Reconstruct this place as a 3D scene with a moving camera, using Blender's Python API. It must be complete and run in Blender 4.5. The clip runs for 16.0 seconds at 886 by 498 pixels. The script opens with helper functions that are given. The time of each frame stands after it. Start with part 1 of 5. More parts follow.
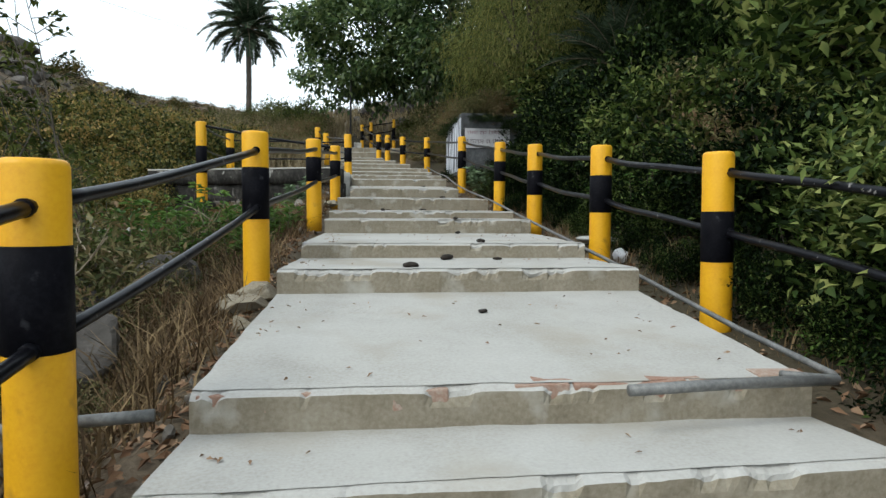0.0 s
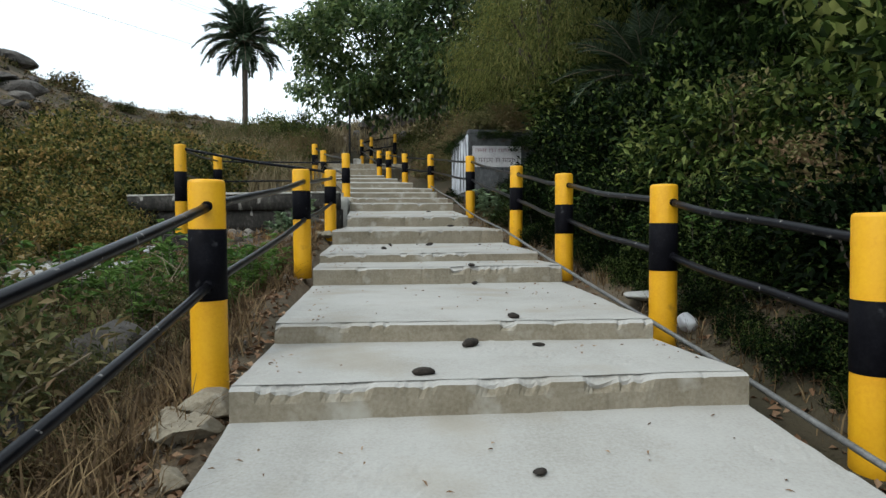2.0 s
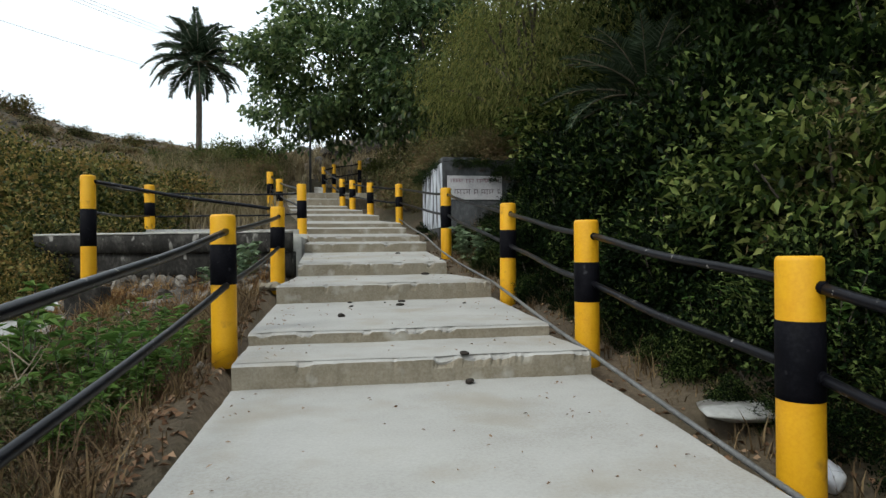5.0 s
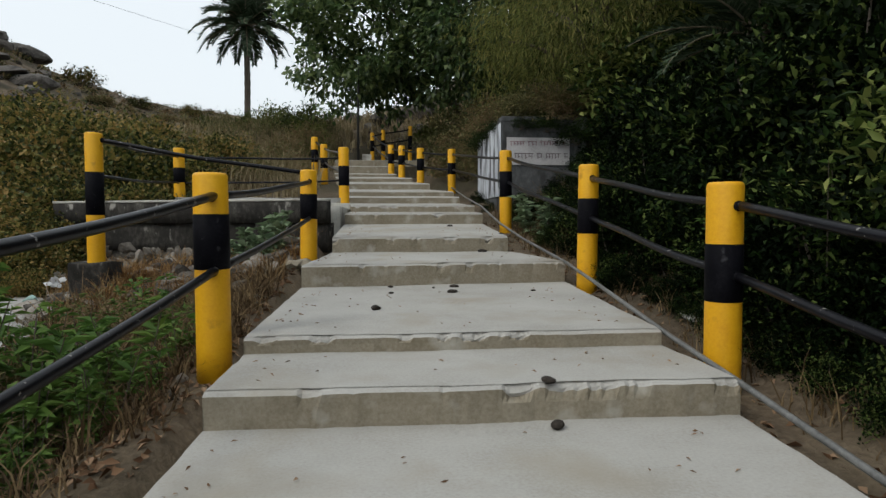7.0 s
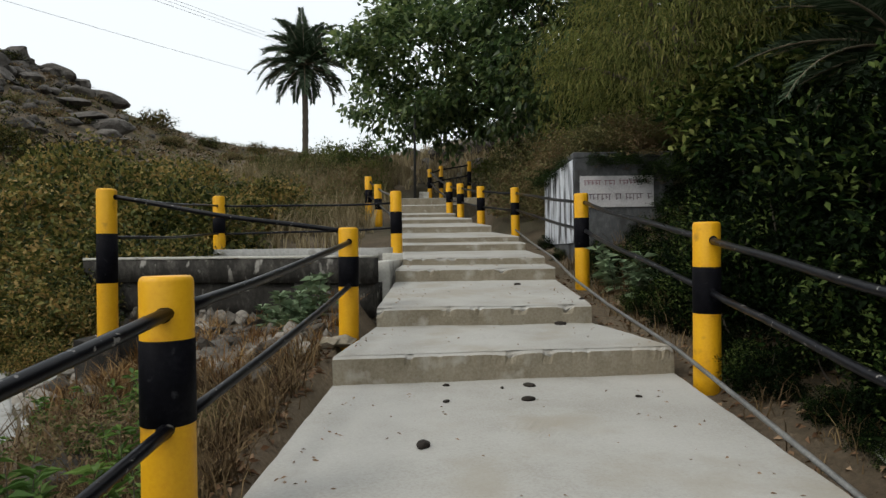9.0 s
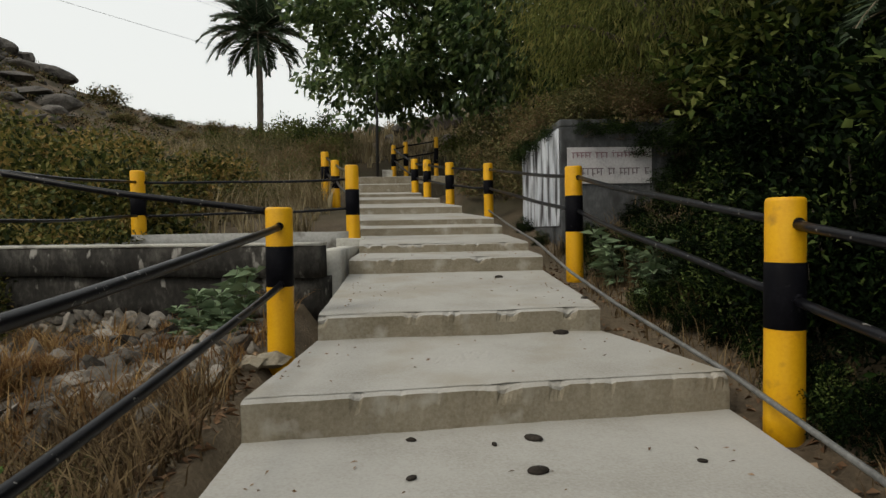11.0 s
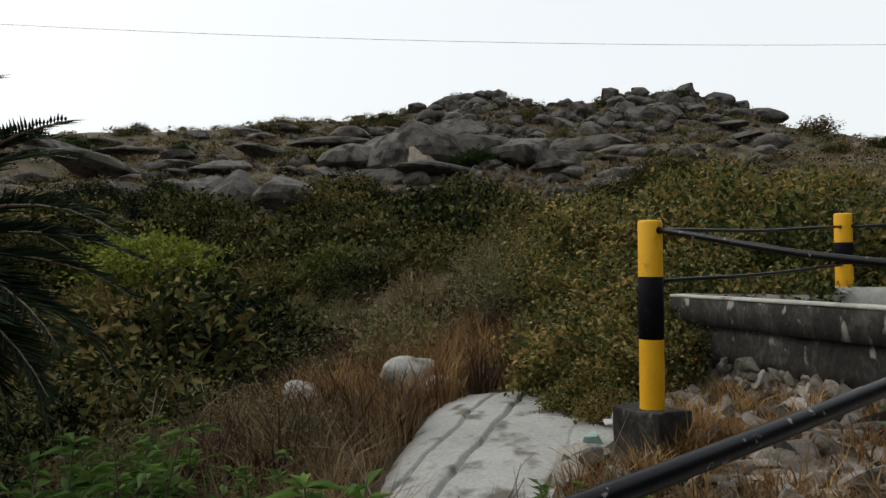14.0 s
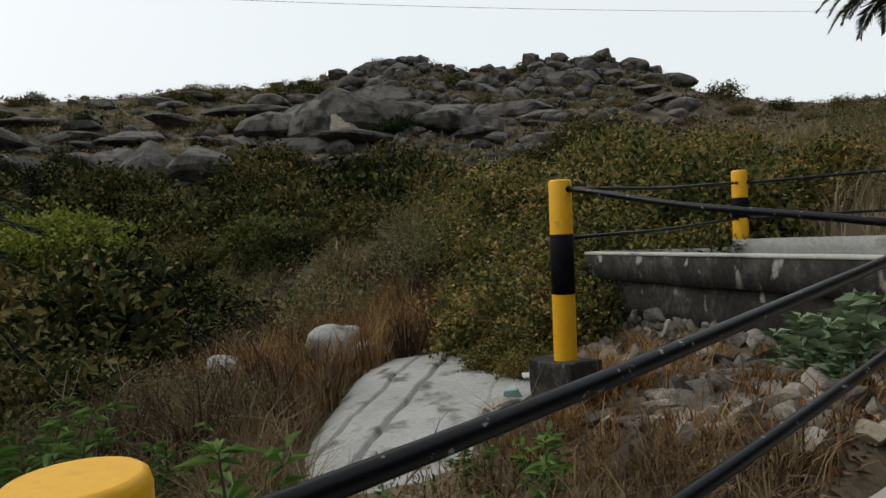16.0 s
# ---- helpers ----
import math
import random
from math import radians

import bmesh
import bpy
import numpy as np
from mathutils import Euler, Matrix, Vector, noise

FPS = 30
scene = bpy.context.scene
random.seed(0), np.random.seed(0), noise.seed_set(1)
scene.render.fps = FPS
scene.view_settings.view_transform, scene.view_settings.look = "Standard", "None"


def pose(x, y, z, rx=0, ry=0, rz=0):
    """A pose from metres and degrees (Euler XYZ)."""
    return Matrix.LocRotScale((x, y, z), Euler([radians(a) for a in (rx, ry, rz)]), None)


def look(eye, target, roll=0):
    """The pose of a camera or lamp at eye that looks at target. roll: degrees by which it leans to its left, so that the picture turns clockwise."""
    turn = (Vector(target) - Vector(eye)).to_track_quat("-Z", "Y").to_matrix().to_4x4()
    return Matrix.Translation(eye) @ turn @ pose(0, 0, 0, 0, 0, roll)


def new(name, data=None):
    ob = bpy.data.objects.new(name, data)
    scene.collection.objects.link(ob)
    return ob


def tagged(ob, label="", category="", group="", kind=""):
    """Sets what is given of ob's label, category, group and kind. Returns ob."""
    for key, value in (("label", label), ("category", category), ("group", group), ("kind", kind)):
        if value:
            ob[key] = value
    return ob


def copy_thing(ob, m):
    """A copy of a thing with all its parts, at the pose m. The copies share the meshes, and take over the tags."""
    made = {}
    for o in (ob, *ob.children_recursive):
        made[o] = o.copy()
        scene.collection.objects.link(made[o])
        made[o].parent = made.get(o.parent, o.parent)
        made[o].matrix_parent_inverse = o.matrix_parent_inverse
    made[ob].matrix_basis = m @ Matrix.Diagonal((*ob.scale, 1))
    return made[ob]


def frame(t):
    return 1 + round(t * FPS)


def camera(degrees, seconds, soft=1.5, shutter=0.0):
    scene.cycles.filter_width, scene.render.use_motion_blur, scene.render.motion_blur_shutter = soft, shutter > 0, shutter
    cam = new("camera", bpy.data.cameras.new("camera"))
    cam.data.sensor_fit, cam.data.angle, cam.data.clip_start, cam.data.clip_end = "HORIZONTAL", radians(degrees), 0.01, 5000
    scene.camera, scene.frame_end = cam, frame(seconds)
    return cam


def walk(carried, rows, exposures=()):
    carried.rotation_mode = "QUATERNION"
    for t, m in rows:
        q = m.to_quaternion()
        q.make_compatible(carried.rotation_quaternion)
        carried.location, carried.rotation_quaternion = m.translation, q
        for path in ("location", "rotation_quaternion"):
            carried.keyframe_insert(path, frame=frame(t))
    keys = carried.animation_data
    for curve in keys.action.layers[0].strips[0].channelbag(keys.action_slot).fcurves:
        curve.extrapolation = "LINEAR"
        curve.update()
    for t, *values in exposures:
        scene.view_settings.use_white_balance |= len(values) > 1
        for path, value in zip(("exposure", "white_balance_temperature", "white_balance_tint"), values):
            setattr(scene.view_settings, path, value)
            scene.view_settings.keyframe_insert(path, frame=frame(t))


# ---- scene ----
cam = camera(71.0, 16.0, soft=1.45)
PATH = [
    (0, (0.458, 0.584, 1.36), (0.711, 2.564, 1.248), 0.2),
    (0.5, (0.481, 0.923, 1.514), (0.833, 2.883, 1.334), 0.5),
    (1, (0.52, 1.26, 1.572), (0.746, 3.243, 1.453), -1.9),
    (1.5, (0.507, 1.591, 1.591), (0.694, 3.582, 1.555), -1.0),
    (2, (0.506, 1.891, 1.724), (0.754, 3.874, 1.643), -0.3),
    (2.5, (0.524, 2.195, 1.719), (0.741, 4.183, 1.682), -0.8),
    (3, (0.554, 2.519, 1.723), (0.752, 4.507, 1.623), -0.0),
    (3.2, (0.551, 2.641, 1.749), (0.727, 4.632, 1.681), 0.1),
    (5.3, (0.683, 3.986, 2.058), (1.049, 5.952, 2.057), -0.6),
    (5.5, (0.708, 4.132, 2.059), (0.968, 6.115, 2.028), 0.0),
    (6, (0.727, 4.472, 2.08), (0.799, 6.471, 2.069), -1.1),
    (6.5, (0.741, 4.819, 2.096), (0.795, 6.818, 2.084), -1.5),
    (7, (0.798, 5.217, 2.059), (0.988, 7.206, 1.966), -0.1),
    (7.5, (0.836, 5.625, 2.215), (1.013, 7.613, 2.086), -0.2),
    (8, (0.82, 5.911, 2.321), (0.995, 7.903, 2.318), -0.6),
    (8.5, (0.835, 6.22, 2.329), (0.896, 8.218, 2.278), -0.6),
    (8.7, (0.851, 6.358, 2.375), (0.858, 8.358, 2.38), -0.3),
    (10.8, (0.863, 7.896, 2.473), (0.906, 9.895, 2.433), -3.3),
    (11, (0.871, 8.06, 2.453), (0.978, 10.056, 2.396), -1.0),
    (11.5, (0.869, 8.369, 2.561), (0.427, 10.319, 2.569), -2.0),
    (12, (0.761, 8.634, 2.649), (0.01, 10.487, 2.692), -1.9),
    (12.5, (0.683, 8.732, 2.675), (-0.322, 10.458, 2.777), -2.3),
    (13, (0.7, 8.706, 2.679), (-0.722, 10.111, 2.76), -1.5),
    (13.5, (0.713, 8.701, 2.68), (-0.878, 9.908, 2.791), -0.3),
    (14, (0.694, 8.702, 2.678), (-0.97, 9.809, 2.75), -0.2),
    (14.5, (0.698, 8.676, 2.666), (-1.011, 9.714, 2.705), -0.8),
    (15, (0.713, 8.685, 2.658), (-0.977, 9.754, 2.693), -1.3),
    (15.5, (0.735, 8.713, 2.654), (-0.918, 9.839, 2.662), -1.7),
    (16, (0.779, 8.753, 2.635), (-0.748, 10.043, 2.6), -2.2),
]
SKY, SUN = 0.132, 1.1
walk(cam, [(t, look(eye, target, roll)) for t, eye, target, roll in PATH],
     exposures=[(0, 0.16, 5950, 3), (3, -0.04, 5980, 3), (5.5, -0.06, 6100, 4), (6, -0.22, 6020, 3), (7, -0.4, 6250, 6), (8, -0.1, 6550, 6), (8.7, -0.2, 6400, 6), (11, -0.46, 6850, 6), (12.5, -0.22, 6850, 8), (13.2, -0.2, 6700, 8), (14.5, -0.48, 6430, 6), (16, -0.48, 6430, 6)])

# ---- world and light ----
world = bpy.data.worlds.new("overcast_world")
scene.world = world
world.use_nodes = True
wn, wl = world.node_tree.nodes, world.node_tree.links
sky = wn.new("ShaderNodeTexSky")
sky.sky_type, sky.sun_disc = "NISHITA", False
sky.sun_elevation, sky.sun_rotation = radians(46), radians(237)
sky.air_density, sky.dust_density, sky.ozone_density = 1.0, 6.0, 1.0
haze = wn.new("ShaderNodeMix")
haze.data_type = "RGBA"
haze.inputs[0].default_value = 0.72
haze.inputs[7].default_value = (11.6, 11.8, 12.0, 1)
wl.new(sky.outputs[0], haze.inputs[6])
wl.new(haze.outputs[2], wn["Background"].inputs[0])
wn["Background"].inputs[1].default_value = SKY

sun = new("sun", bpy.data.lights.new("sun", "SUN"))
sun.data.energy, sun.data.angle, sun.data.color = SUN, radians(14), (1.0, 0.95, 0.87)
sun.matrix_world = look((-52, -34, 66), (0, 0, 0))

R = np.random.default_rng(7)


# ---- materials ----
def surface(name, colors, scale=2.0, fine=30.0, rough=0.85, bump=0.4, depth=0.02, metal=0.0, stain=None, stain_scale=1.2, stain_at=(0.5, 0.62), stretch=(1, 1, 1), per_object=0.0, shine=0.3):
    """Mottled surface: a colour ramp over two noises, an optional stain with a shape of its own, and relief."""
    m = bpy.data.materials.new(name)
    m.use_nodes = True
    n, l = m.node_tree.nodes, m.node_tree.links
    b = n["Principled BSDF"]
    geo, mp = n.new("ShaderNodeNewGeometry"), n.new("ShaderNodeMapping")
    mp.inputs[3].default_value = stretch
    l.new(geo.outputs["Position"], mp.inputs[0])
    big, small = n.new("ShaderNodeTexNoise"), n.new("ShaderNodeTexNoise")
    for node, s, d in ((big, scale, 6), (small, fine, 5)):
        node.inputs["Scale"].default_value, node.inputs["Detail"].default_value = s, d
        node.inputs["Roughness"].default_value = 0.62
        l.new(mp.outputs[0], node.inputs["Vector"])
    mixed = n.new("ShaderNodeMath")
    mixed.operation = "MULTIPLY_ADD"
    mixed.inputs[1].default_value = 0.45
    l.new(small.outputs[0], mixed.inputs[0])
    half = n.new("ShaderNodeMath")
    half.operation = "MULTIPLY"
    half.inputs[1].default_value = 0.55
    l.new(big.outputs[0], half.inputs[0])
    l.new(half.outputs[0], mixed.inputs[2])
    factor = mixed.outputs[0]
    if per_object:
        info, shift = n.new("ShaderNodeObjectInfo"), n.new("ShaderNodeMath")
        shift.operation = "MULTIPLY_ADD"
        shift.inputs[1].default_value = per_object
        l.new(info.outputs["Random"], shift.inputs[0])
        l.new(factor, shift.inputs[2])
        low = n.new("ShaderNodeMath")
        low.operation = "SUBTRACT"
        low.inputs[1].default_value = per_object / 2
        l.new(shift.outputs[0], low.inputs[0])
        factor = low.outputs[0]
    ramp = n.new("ShaderNodeValToRGB")
    while len(ramp.color_ramp.elements) < len(colors):
        ramp.color_ramp.elements.new(0.5)
    for i, c in enumerate(colors):
        e = ramp.color_ramp.elements[i]
        e.position = 0.32 + 0.36 * i / max(1, len(colors) - 1)
        e.color = (*c, 1)
    l.new(factor, ramp.inputs[0])
    out = ramp.outputs[0]
    if stain:
        sn, sr, mx = n.new("ShaderNodeTexNoise"), n.new("ShaderNodeMapRange"), n.new("ShaderNodeMix")
        sn.inputs["Scale"].default_value, sn.inputs["Detail"].default_value = stain_scale, 8
        l.new(mp.outputs[0], sn.inputs["Vector"])
        sr.inputs[1].default_value, sr.inputs[2].default_value = stain_at
        l.new(sn.outputs[0], sr.inputs[0])
        mx.data_type = "RGBA"
        l.new(sr.outputs[0], mx.inputs[0])
        l.new(out, mx.inputs[6])
        mx.inputs[7].default_value = (*stain, 1)
        out = mx.outputs[2]
    l.new(out, b.inputs["Base Color"])
    b.inputs["Roughness"].default_value, b.inputs["Metallic"].default_value = rough, metal
    b.inputs["Specular IOR Level"].default_value = shine
    bp = n.new("ShaderNodeBump")
    bp.inputs["Strength"].default_value, bp.inputs["Distance"].default_value = bump, depth
    l.new(mixed.outputs[0], bp.inputs["Height"])
    l.new(bp.outputs[0], b.inputs["Normal"])
    return m


def leafy(name, colors, rough=0.55, through_light=0.25, shine=0.12, bushes=0.3, skew=1.0):
    """Leaves, each of its own colour out of a ramp, letting some light through."""
    m = bpy.data.materials.new(name)
    m.use_nodes = True
    n, l = m.node_tree.nodes, m.node_tree.links
    b = n["Principled BSDF"]
    geo, ramp = n.new("ShaderNodeNewGeometry"), n.new("ShaderNodeValToRGB")
    while len(ramp.color_ramp.elements) < len(colors):
        ramp.color_ramp.elements.new(0.5)
    for i, c in enumerate(colors):
        ramp.color_ramp.elements[i].position = (i / max(1, len(colors) - 1)) ** skew
        ramp.color_ramp.elements[i].color = (*c, 1)
    noise_tex, add = n.new("ShaderNodeTexNoise"), n.new("ShaderNodeMath")
    noise_tex.inputs["Scale"].default_value = 1.9
    l.new(geo.outputs["Position"], noise_tex.inputs["Vector"])
    add.operation = "MULTIPLY_ADD"
    add.inputs[1].default_value = 1.1
    l.new(noise_tex.outputs[0], add.inputs[0])
    less = n.new("ShaderNodeMath")
    less.operation = "SUBTRACT"
    less.inputs[1].default_value = 0.55
    l.new(geo.outputs["Random Per Island"], less.inputs[0])
    l.new(less.outputs[0], add.inputs[2])
    info, plant = n.new("ShaderNodeObjectInfo"), n.new("ShaderNodeMath")
    plant.operation = "MULTIPLY_ADD"
    plant.inputs[1].default_value = bushes
    l.new(info.outputs["Random"], plant.inputs[0])
    l.new(add.outputs[0], plant.inputs[2])
    even = n.new("ShaderNodeMath")
    even.operation = "SUBTRACT"
    even.inputs[1].default_value = bushes / 2
    l.new(plant.outputs[0], even.inputs[0])
    l.new(even.outputs[0], ramp.inputs[0])
    l.new(ramp.outputs[0], b.inputs["Base Color"])
    b.inputs["Roughness"].default_value = rough
    b.inputs["Specular IOR Level"].default_value = shine
    tr, mx = n.new("ShaderNodeBsdfTranslucent"), n.new("ShaderNodeMixShader")
    l.new(ramp.outputs[0], tr.inputs[0])
    mx.inputs[0].default_value = through_light
    l.new(b.outputs[0], mx.inputs[1])
    l.new(tr.outputs[0], mx.inputs[2])
    l.new(mx.outputs[0], n["Material Output"].inputs[0])
    return m


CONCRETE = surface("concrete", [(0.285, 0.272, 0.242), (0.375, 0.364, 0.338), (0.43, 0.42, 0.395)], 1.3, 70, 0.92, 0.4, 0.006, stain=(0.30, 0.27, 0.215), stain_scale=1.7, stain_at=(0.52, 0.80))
# Darker than the treads: brown dirt, plus the risers' shade put into the colour.
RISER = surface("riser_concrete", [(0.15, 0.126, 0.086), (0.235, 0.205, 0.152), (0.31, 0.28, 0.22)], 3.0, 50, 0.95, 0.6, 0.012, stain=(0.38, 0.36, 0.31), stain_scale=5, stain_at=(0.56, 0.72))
BRICK = surface("brick_red", [(0.24, 0.13, 0.09), (0.31, 0.22, 0.17), (0.40, 0.36, 0.31)], 9, 60, 0.95, 0.5, 0.01, per_object=0.25)
YELLOW = surface("yellow_paint", [(0.62, 0.30, 0.008), (0.70, 0.365, 0.010), (0.75, 0.41, 0.014)], 4, 60, 0.45, 0.12, 0.003, stain=(0.30, 0.15, 0.025), stain_scale=7, stain_at=(0.62, 0.80))
BLACK = surface("black_paint", [(0.003, 0.003, 0.004), (0.005, 0.005, 0.007), (0.012, 0.012, 0.015)], 6, 60, 0.55, 0.2, 0.004, stain=(0.05, 0.05, 0.055), stain_scale=14, stain_at=(0.66, 0.8), shine=0.04)
RAIL = surface("black_rail_paint", [(0.003, 0.003, 0.004), (0.005, 0.005, 0.007), (0.010, 0.010, 0.013)], 5, 60, 0.34, 0.3, 0.003, stain=(0.20, 0.19, 0.18), stain_scale=24, stain_at=(0.66, 0.69), shine=0.15)
GALV = surface("grey_pipe", [(0.07, 0.07, 0.068), (0.15, 0.15, 0.145), (0.25, 0.25, 0.24)], 6, 50, 0.5, 0.2, 0.003, metal=0.2)
SOIL = surface("dry_soil", [(0.05, 0.037, 0.024), (0.105, 0.079, 0.052), (0.19, 0.148, 0.10)], 0.55, 22, 0.98, 0.9, 0.06, stain=(0.05, 0.042, 0.024), stain_scale=0.22, stain_at=(0.45, 0.6))
GRANITE = surface("granite", [(0.034, 0.030, 0.027), (0.082, 0.074, 0.065), (0.165, 0.15, 0.134)], 0.4, 5, 0.92, 0.9, 0.12, stain=(0.024, 0.021, 0.018), stain_scale=0.6, stain_at=(0.5, 0.62), per_object=0.12)
SLAB = surface("pale_rock", [(0.20, 0.198, 0.185), (0.31, 0.308, 0.292), (0.40, 0.398, 0.38)], 0.9, 24, 0.92, 0.7, 0.025, stain=(0.11, 0.10, 0.085), stain_scale=2.6, stain_at=(0.56, 0.68))
STONE = surface("rubble_stone", [(0.055, 0.049, 0.042), (0.135, 0.122, 0.105), (0.29, 0.265, 0.23)], 2.5, 25, 0.95, 0.8, 0.03, per_object=0.35)
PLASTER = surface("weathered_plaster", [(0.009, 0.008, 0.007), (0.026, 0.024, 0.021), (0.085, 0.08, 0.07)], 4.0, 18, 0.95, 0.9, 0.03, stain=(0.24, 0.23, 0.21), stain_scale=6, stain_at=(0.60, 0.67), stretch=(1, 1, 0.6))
COPING = surface("pale_coping", [(0.32, 0.31, 0.28), (0.45, 0.44, 0.40), (0.55, 0.54, 0.5)], 2.5, 30, 0.95, 0.4, 0.01, stain=(0.16, 0.15, 0.13), stain_scale=2.5, stain_at=(0.55, 0.7))
WHITEWASH = surface("stained_whitewash", [(0.40, 0.43, 0.48), (0.58, 0.61, 0.66), (0.68, 0.71, 0.75)], 2.0, 20, 0.9, 0.3, 0.008, stain=(0.07, 0.07, 0.075), stain_scale=2.2, stain_at=(0.46, 0.60), stretch=(2.0, 2.0, 0.45))
OLD_WALL = surface("old_grey_wall", [(0.045, 0.046, 0.048), (0.09, 0.094, 0.098), (0.16, 0.165, 0.17)], 2.0, 20, 0.95, 0.4, 0.012, stain=(0.025, 0.025, 0.025), stain_scale=2.0, stain_at=(0.5, 0.66), stretch=(1, 1, 0.5))
PLAQUE = surface("faded_white_plaque", [(0.32, 0.31, 0.32), (0.46, 0.45, 0.46), (0.55, 0.54, 0.55)], 5, 40, 0.85, 0.2, 0.004)
INK = surface("faded_red_ink", [(0.20, 0.11, 0.13), (0.30, 0.2, 0.22)], 8, 40, 0.8, 0.1, 0.002)
DARK_INK = surface("dark_ink", [(0.09, 0.07, 0.08), (0.2, 0.16, 0.17)], 8, 40, 0.8, 0.1, 0.002)
BARK = surface("bark", [(0.045, 0.036, 0.028), (0.09, 0.075, 0.06), (0.15, 0.13, 0.105)], 4, 30, 0.95, 0.9, 0.02, stretch=(1, 1, 0.3))
TWIG = surface("pale_twig", [(0.12, 0.09, 0.06), (0.22, 0.18, 0.13), (0.32, 0.27, 0.2)], 4, 30, 0.95, 0.4, 0.005)
DUNG = surface("dried_dung", [(0.012, 0.010, 0.008), (0.025, 0.02, 0.016), (0.05, 0.042, 0.034)], 20, 90, 0.95, 0.8, 0.01)
IRON = surface("dark_pole_iron", [(0.012, 0.012, 0.012), (0.025, 0.024, 0.022)], 4, 40, 0.6, 0.2, 0.004)
PLASTIC = surface("white_plastic_litter", [(0.55, 0.55, 0.55), (0.68, 0.68, 0.68)], 8, 40, 0.5, 0.3, 0.01)
LEAF_HEDGE = leafy("hedge_leaves", [(0.012, 0.022, 0.007), (0.034, 0.058, 0.013), (0.10, 0.14, 0.032), (0.27, 0.29, 0.09)], 0.5, 0.3)
# Hedge leaves again, with the bank's shade put into the colour.
LEAF_SHADE = leafy("hedge_leaves_shaded", [(0.003, 0.006, 0.002), (0.006, 0.012, 0.004), (0.015, 0.031, 0.007), (0.095, 0.125, 0.035)], 0.5, 0.12, shine=0.03, skew=0.5)
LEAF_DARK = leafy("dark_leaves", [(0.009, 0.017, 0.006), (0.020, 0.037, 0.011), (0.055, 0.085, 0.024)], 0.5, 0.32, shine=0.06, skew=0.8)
LEAF_TREE = leafy("tree_leaves", [(0.026, 0.048, 0.018), (0.075, 0.125, 0.042), (0.19, 0.24, 0.085)], 0.36, 0.48, shine=0.4)
LEAF_FINE = leafy("feathery_leaves", [(0.06, 0.072, 0.02), (0.15, 0.168, 0.045), (0.26, 0.24, 0.08)], 0.6, 0.45)
LEAF_DRY = leafy("autumn_leaves", [(0.018, 0.028, 0.009), (0.075, 0.088, 0.024), (0.19, 0.165, 0.046), (0.33, 0.22, 0.08)], 0.5, 0.3, skew=0.9)
LEAF_VALLEY = leafy("valley_leaves", [(0.007, 0.010, 0.004), (0.024, 0.032, 0.010), (0.085, 0.088, 0.025), (0.15, 0.11, 0.042)], 0.7, 0.12, shine=0.05, bushes=0.9)
LEAF_MOSS = leafy("olive_green_leaves", [(0.03, 0.042, 0.012), (0.07, 0.09, 0.02), (0.13, 0.145, 0.036)], bushes=0.7)
LEAF_OLIVE = leafy("olive_scrub_leaves", [(0.06, 0.07, 0.026), (0.12, 0.12, 0.046), (0.18, 0.155, 0.07), (0.20, 0.135, 0.075)], bushes=0.7)
LEAF_FRESH = leafy("fresh_green_leaves", [(0.05, 0.10, 0.022), (0.095, 0.17, 0.035), (0.16, 0.245, 0.06)], 0.5, 0.35)
LEAF_GREY = leafy("grey_green_leaves", [(0.11, 0.16, 0.09), (0.17, 0.23, 0.13), (0.22, 0.29, 0.17)], 0.7, 0.15)
LEAF_PALM = leafy("palm_leaflets", [(0.008, 0.014, 0.008), (0.018, 0.030, 0.016), (0.05, 0.068, 0.042)], shine=0.06)
LEAF_FROND = leafy("grey_green_palm_leaflets", [(0.028, 0.045, 0.025), (0.06, 0.09, 0.05), (0.13, 0.17, 0.11)])
GRASS = leafy("dry_grass", [(0.06, 0.040, 0.022), (0.13, 0.088, 0.046), (0.25, 0.18, 0.095)], 0.8, 0.2)
STRAW = leafy("straw_grass", [(0.13, 0.098, 0.052), (0.23, 0.185, 0.107), (0.36, 0.30, 0.185)], 0.8, 0.25)
SCAR = surface("fresh_rock_face", [(0.14, 0.12, 0.085), (0.32, 0.28, 0.21), (0.50, 0.44, 0.34)], 0.7, 4, 0.9, 0.8, 0.1)
LEAF_LIME = leafy("yellow_green_leaves", [(0.06, 0.08, 0.012), (0.15, 0.18, 0.026), (0.25, 0.26, 0.045)], 0.6, 0.3)
BROWN_GRASS = leafy("brown_grass", [(0.03, 0.019, 0.012), (0.062, 0.038, 0.023), (0.12, 0.078, 0.044)], 0.8, 0.2)
RUST_GRASS = leafy("rust_grass", [(0.12, 0.06, 0.026), (0.22, 0.125, 0.05), (0.38, 0.25, 0.11)], 0.8, 0.25)
LITTER = leafy("fallen_leaves", [(0.10, 0.055, 0.03), (0.20, 0.12, 0.07), (0.32, 0.22, 0.14)], 0.85, 0.05)


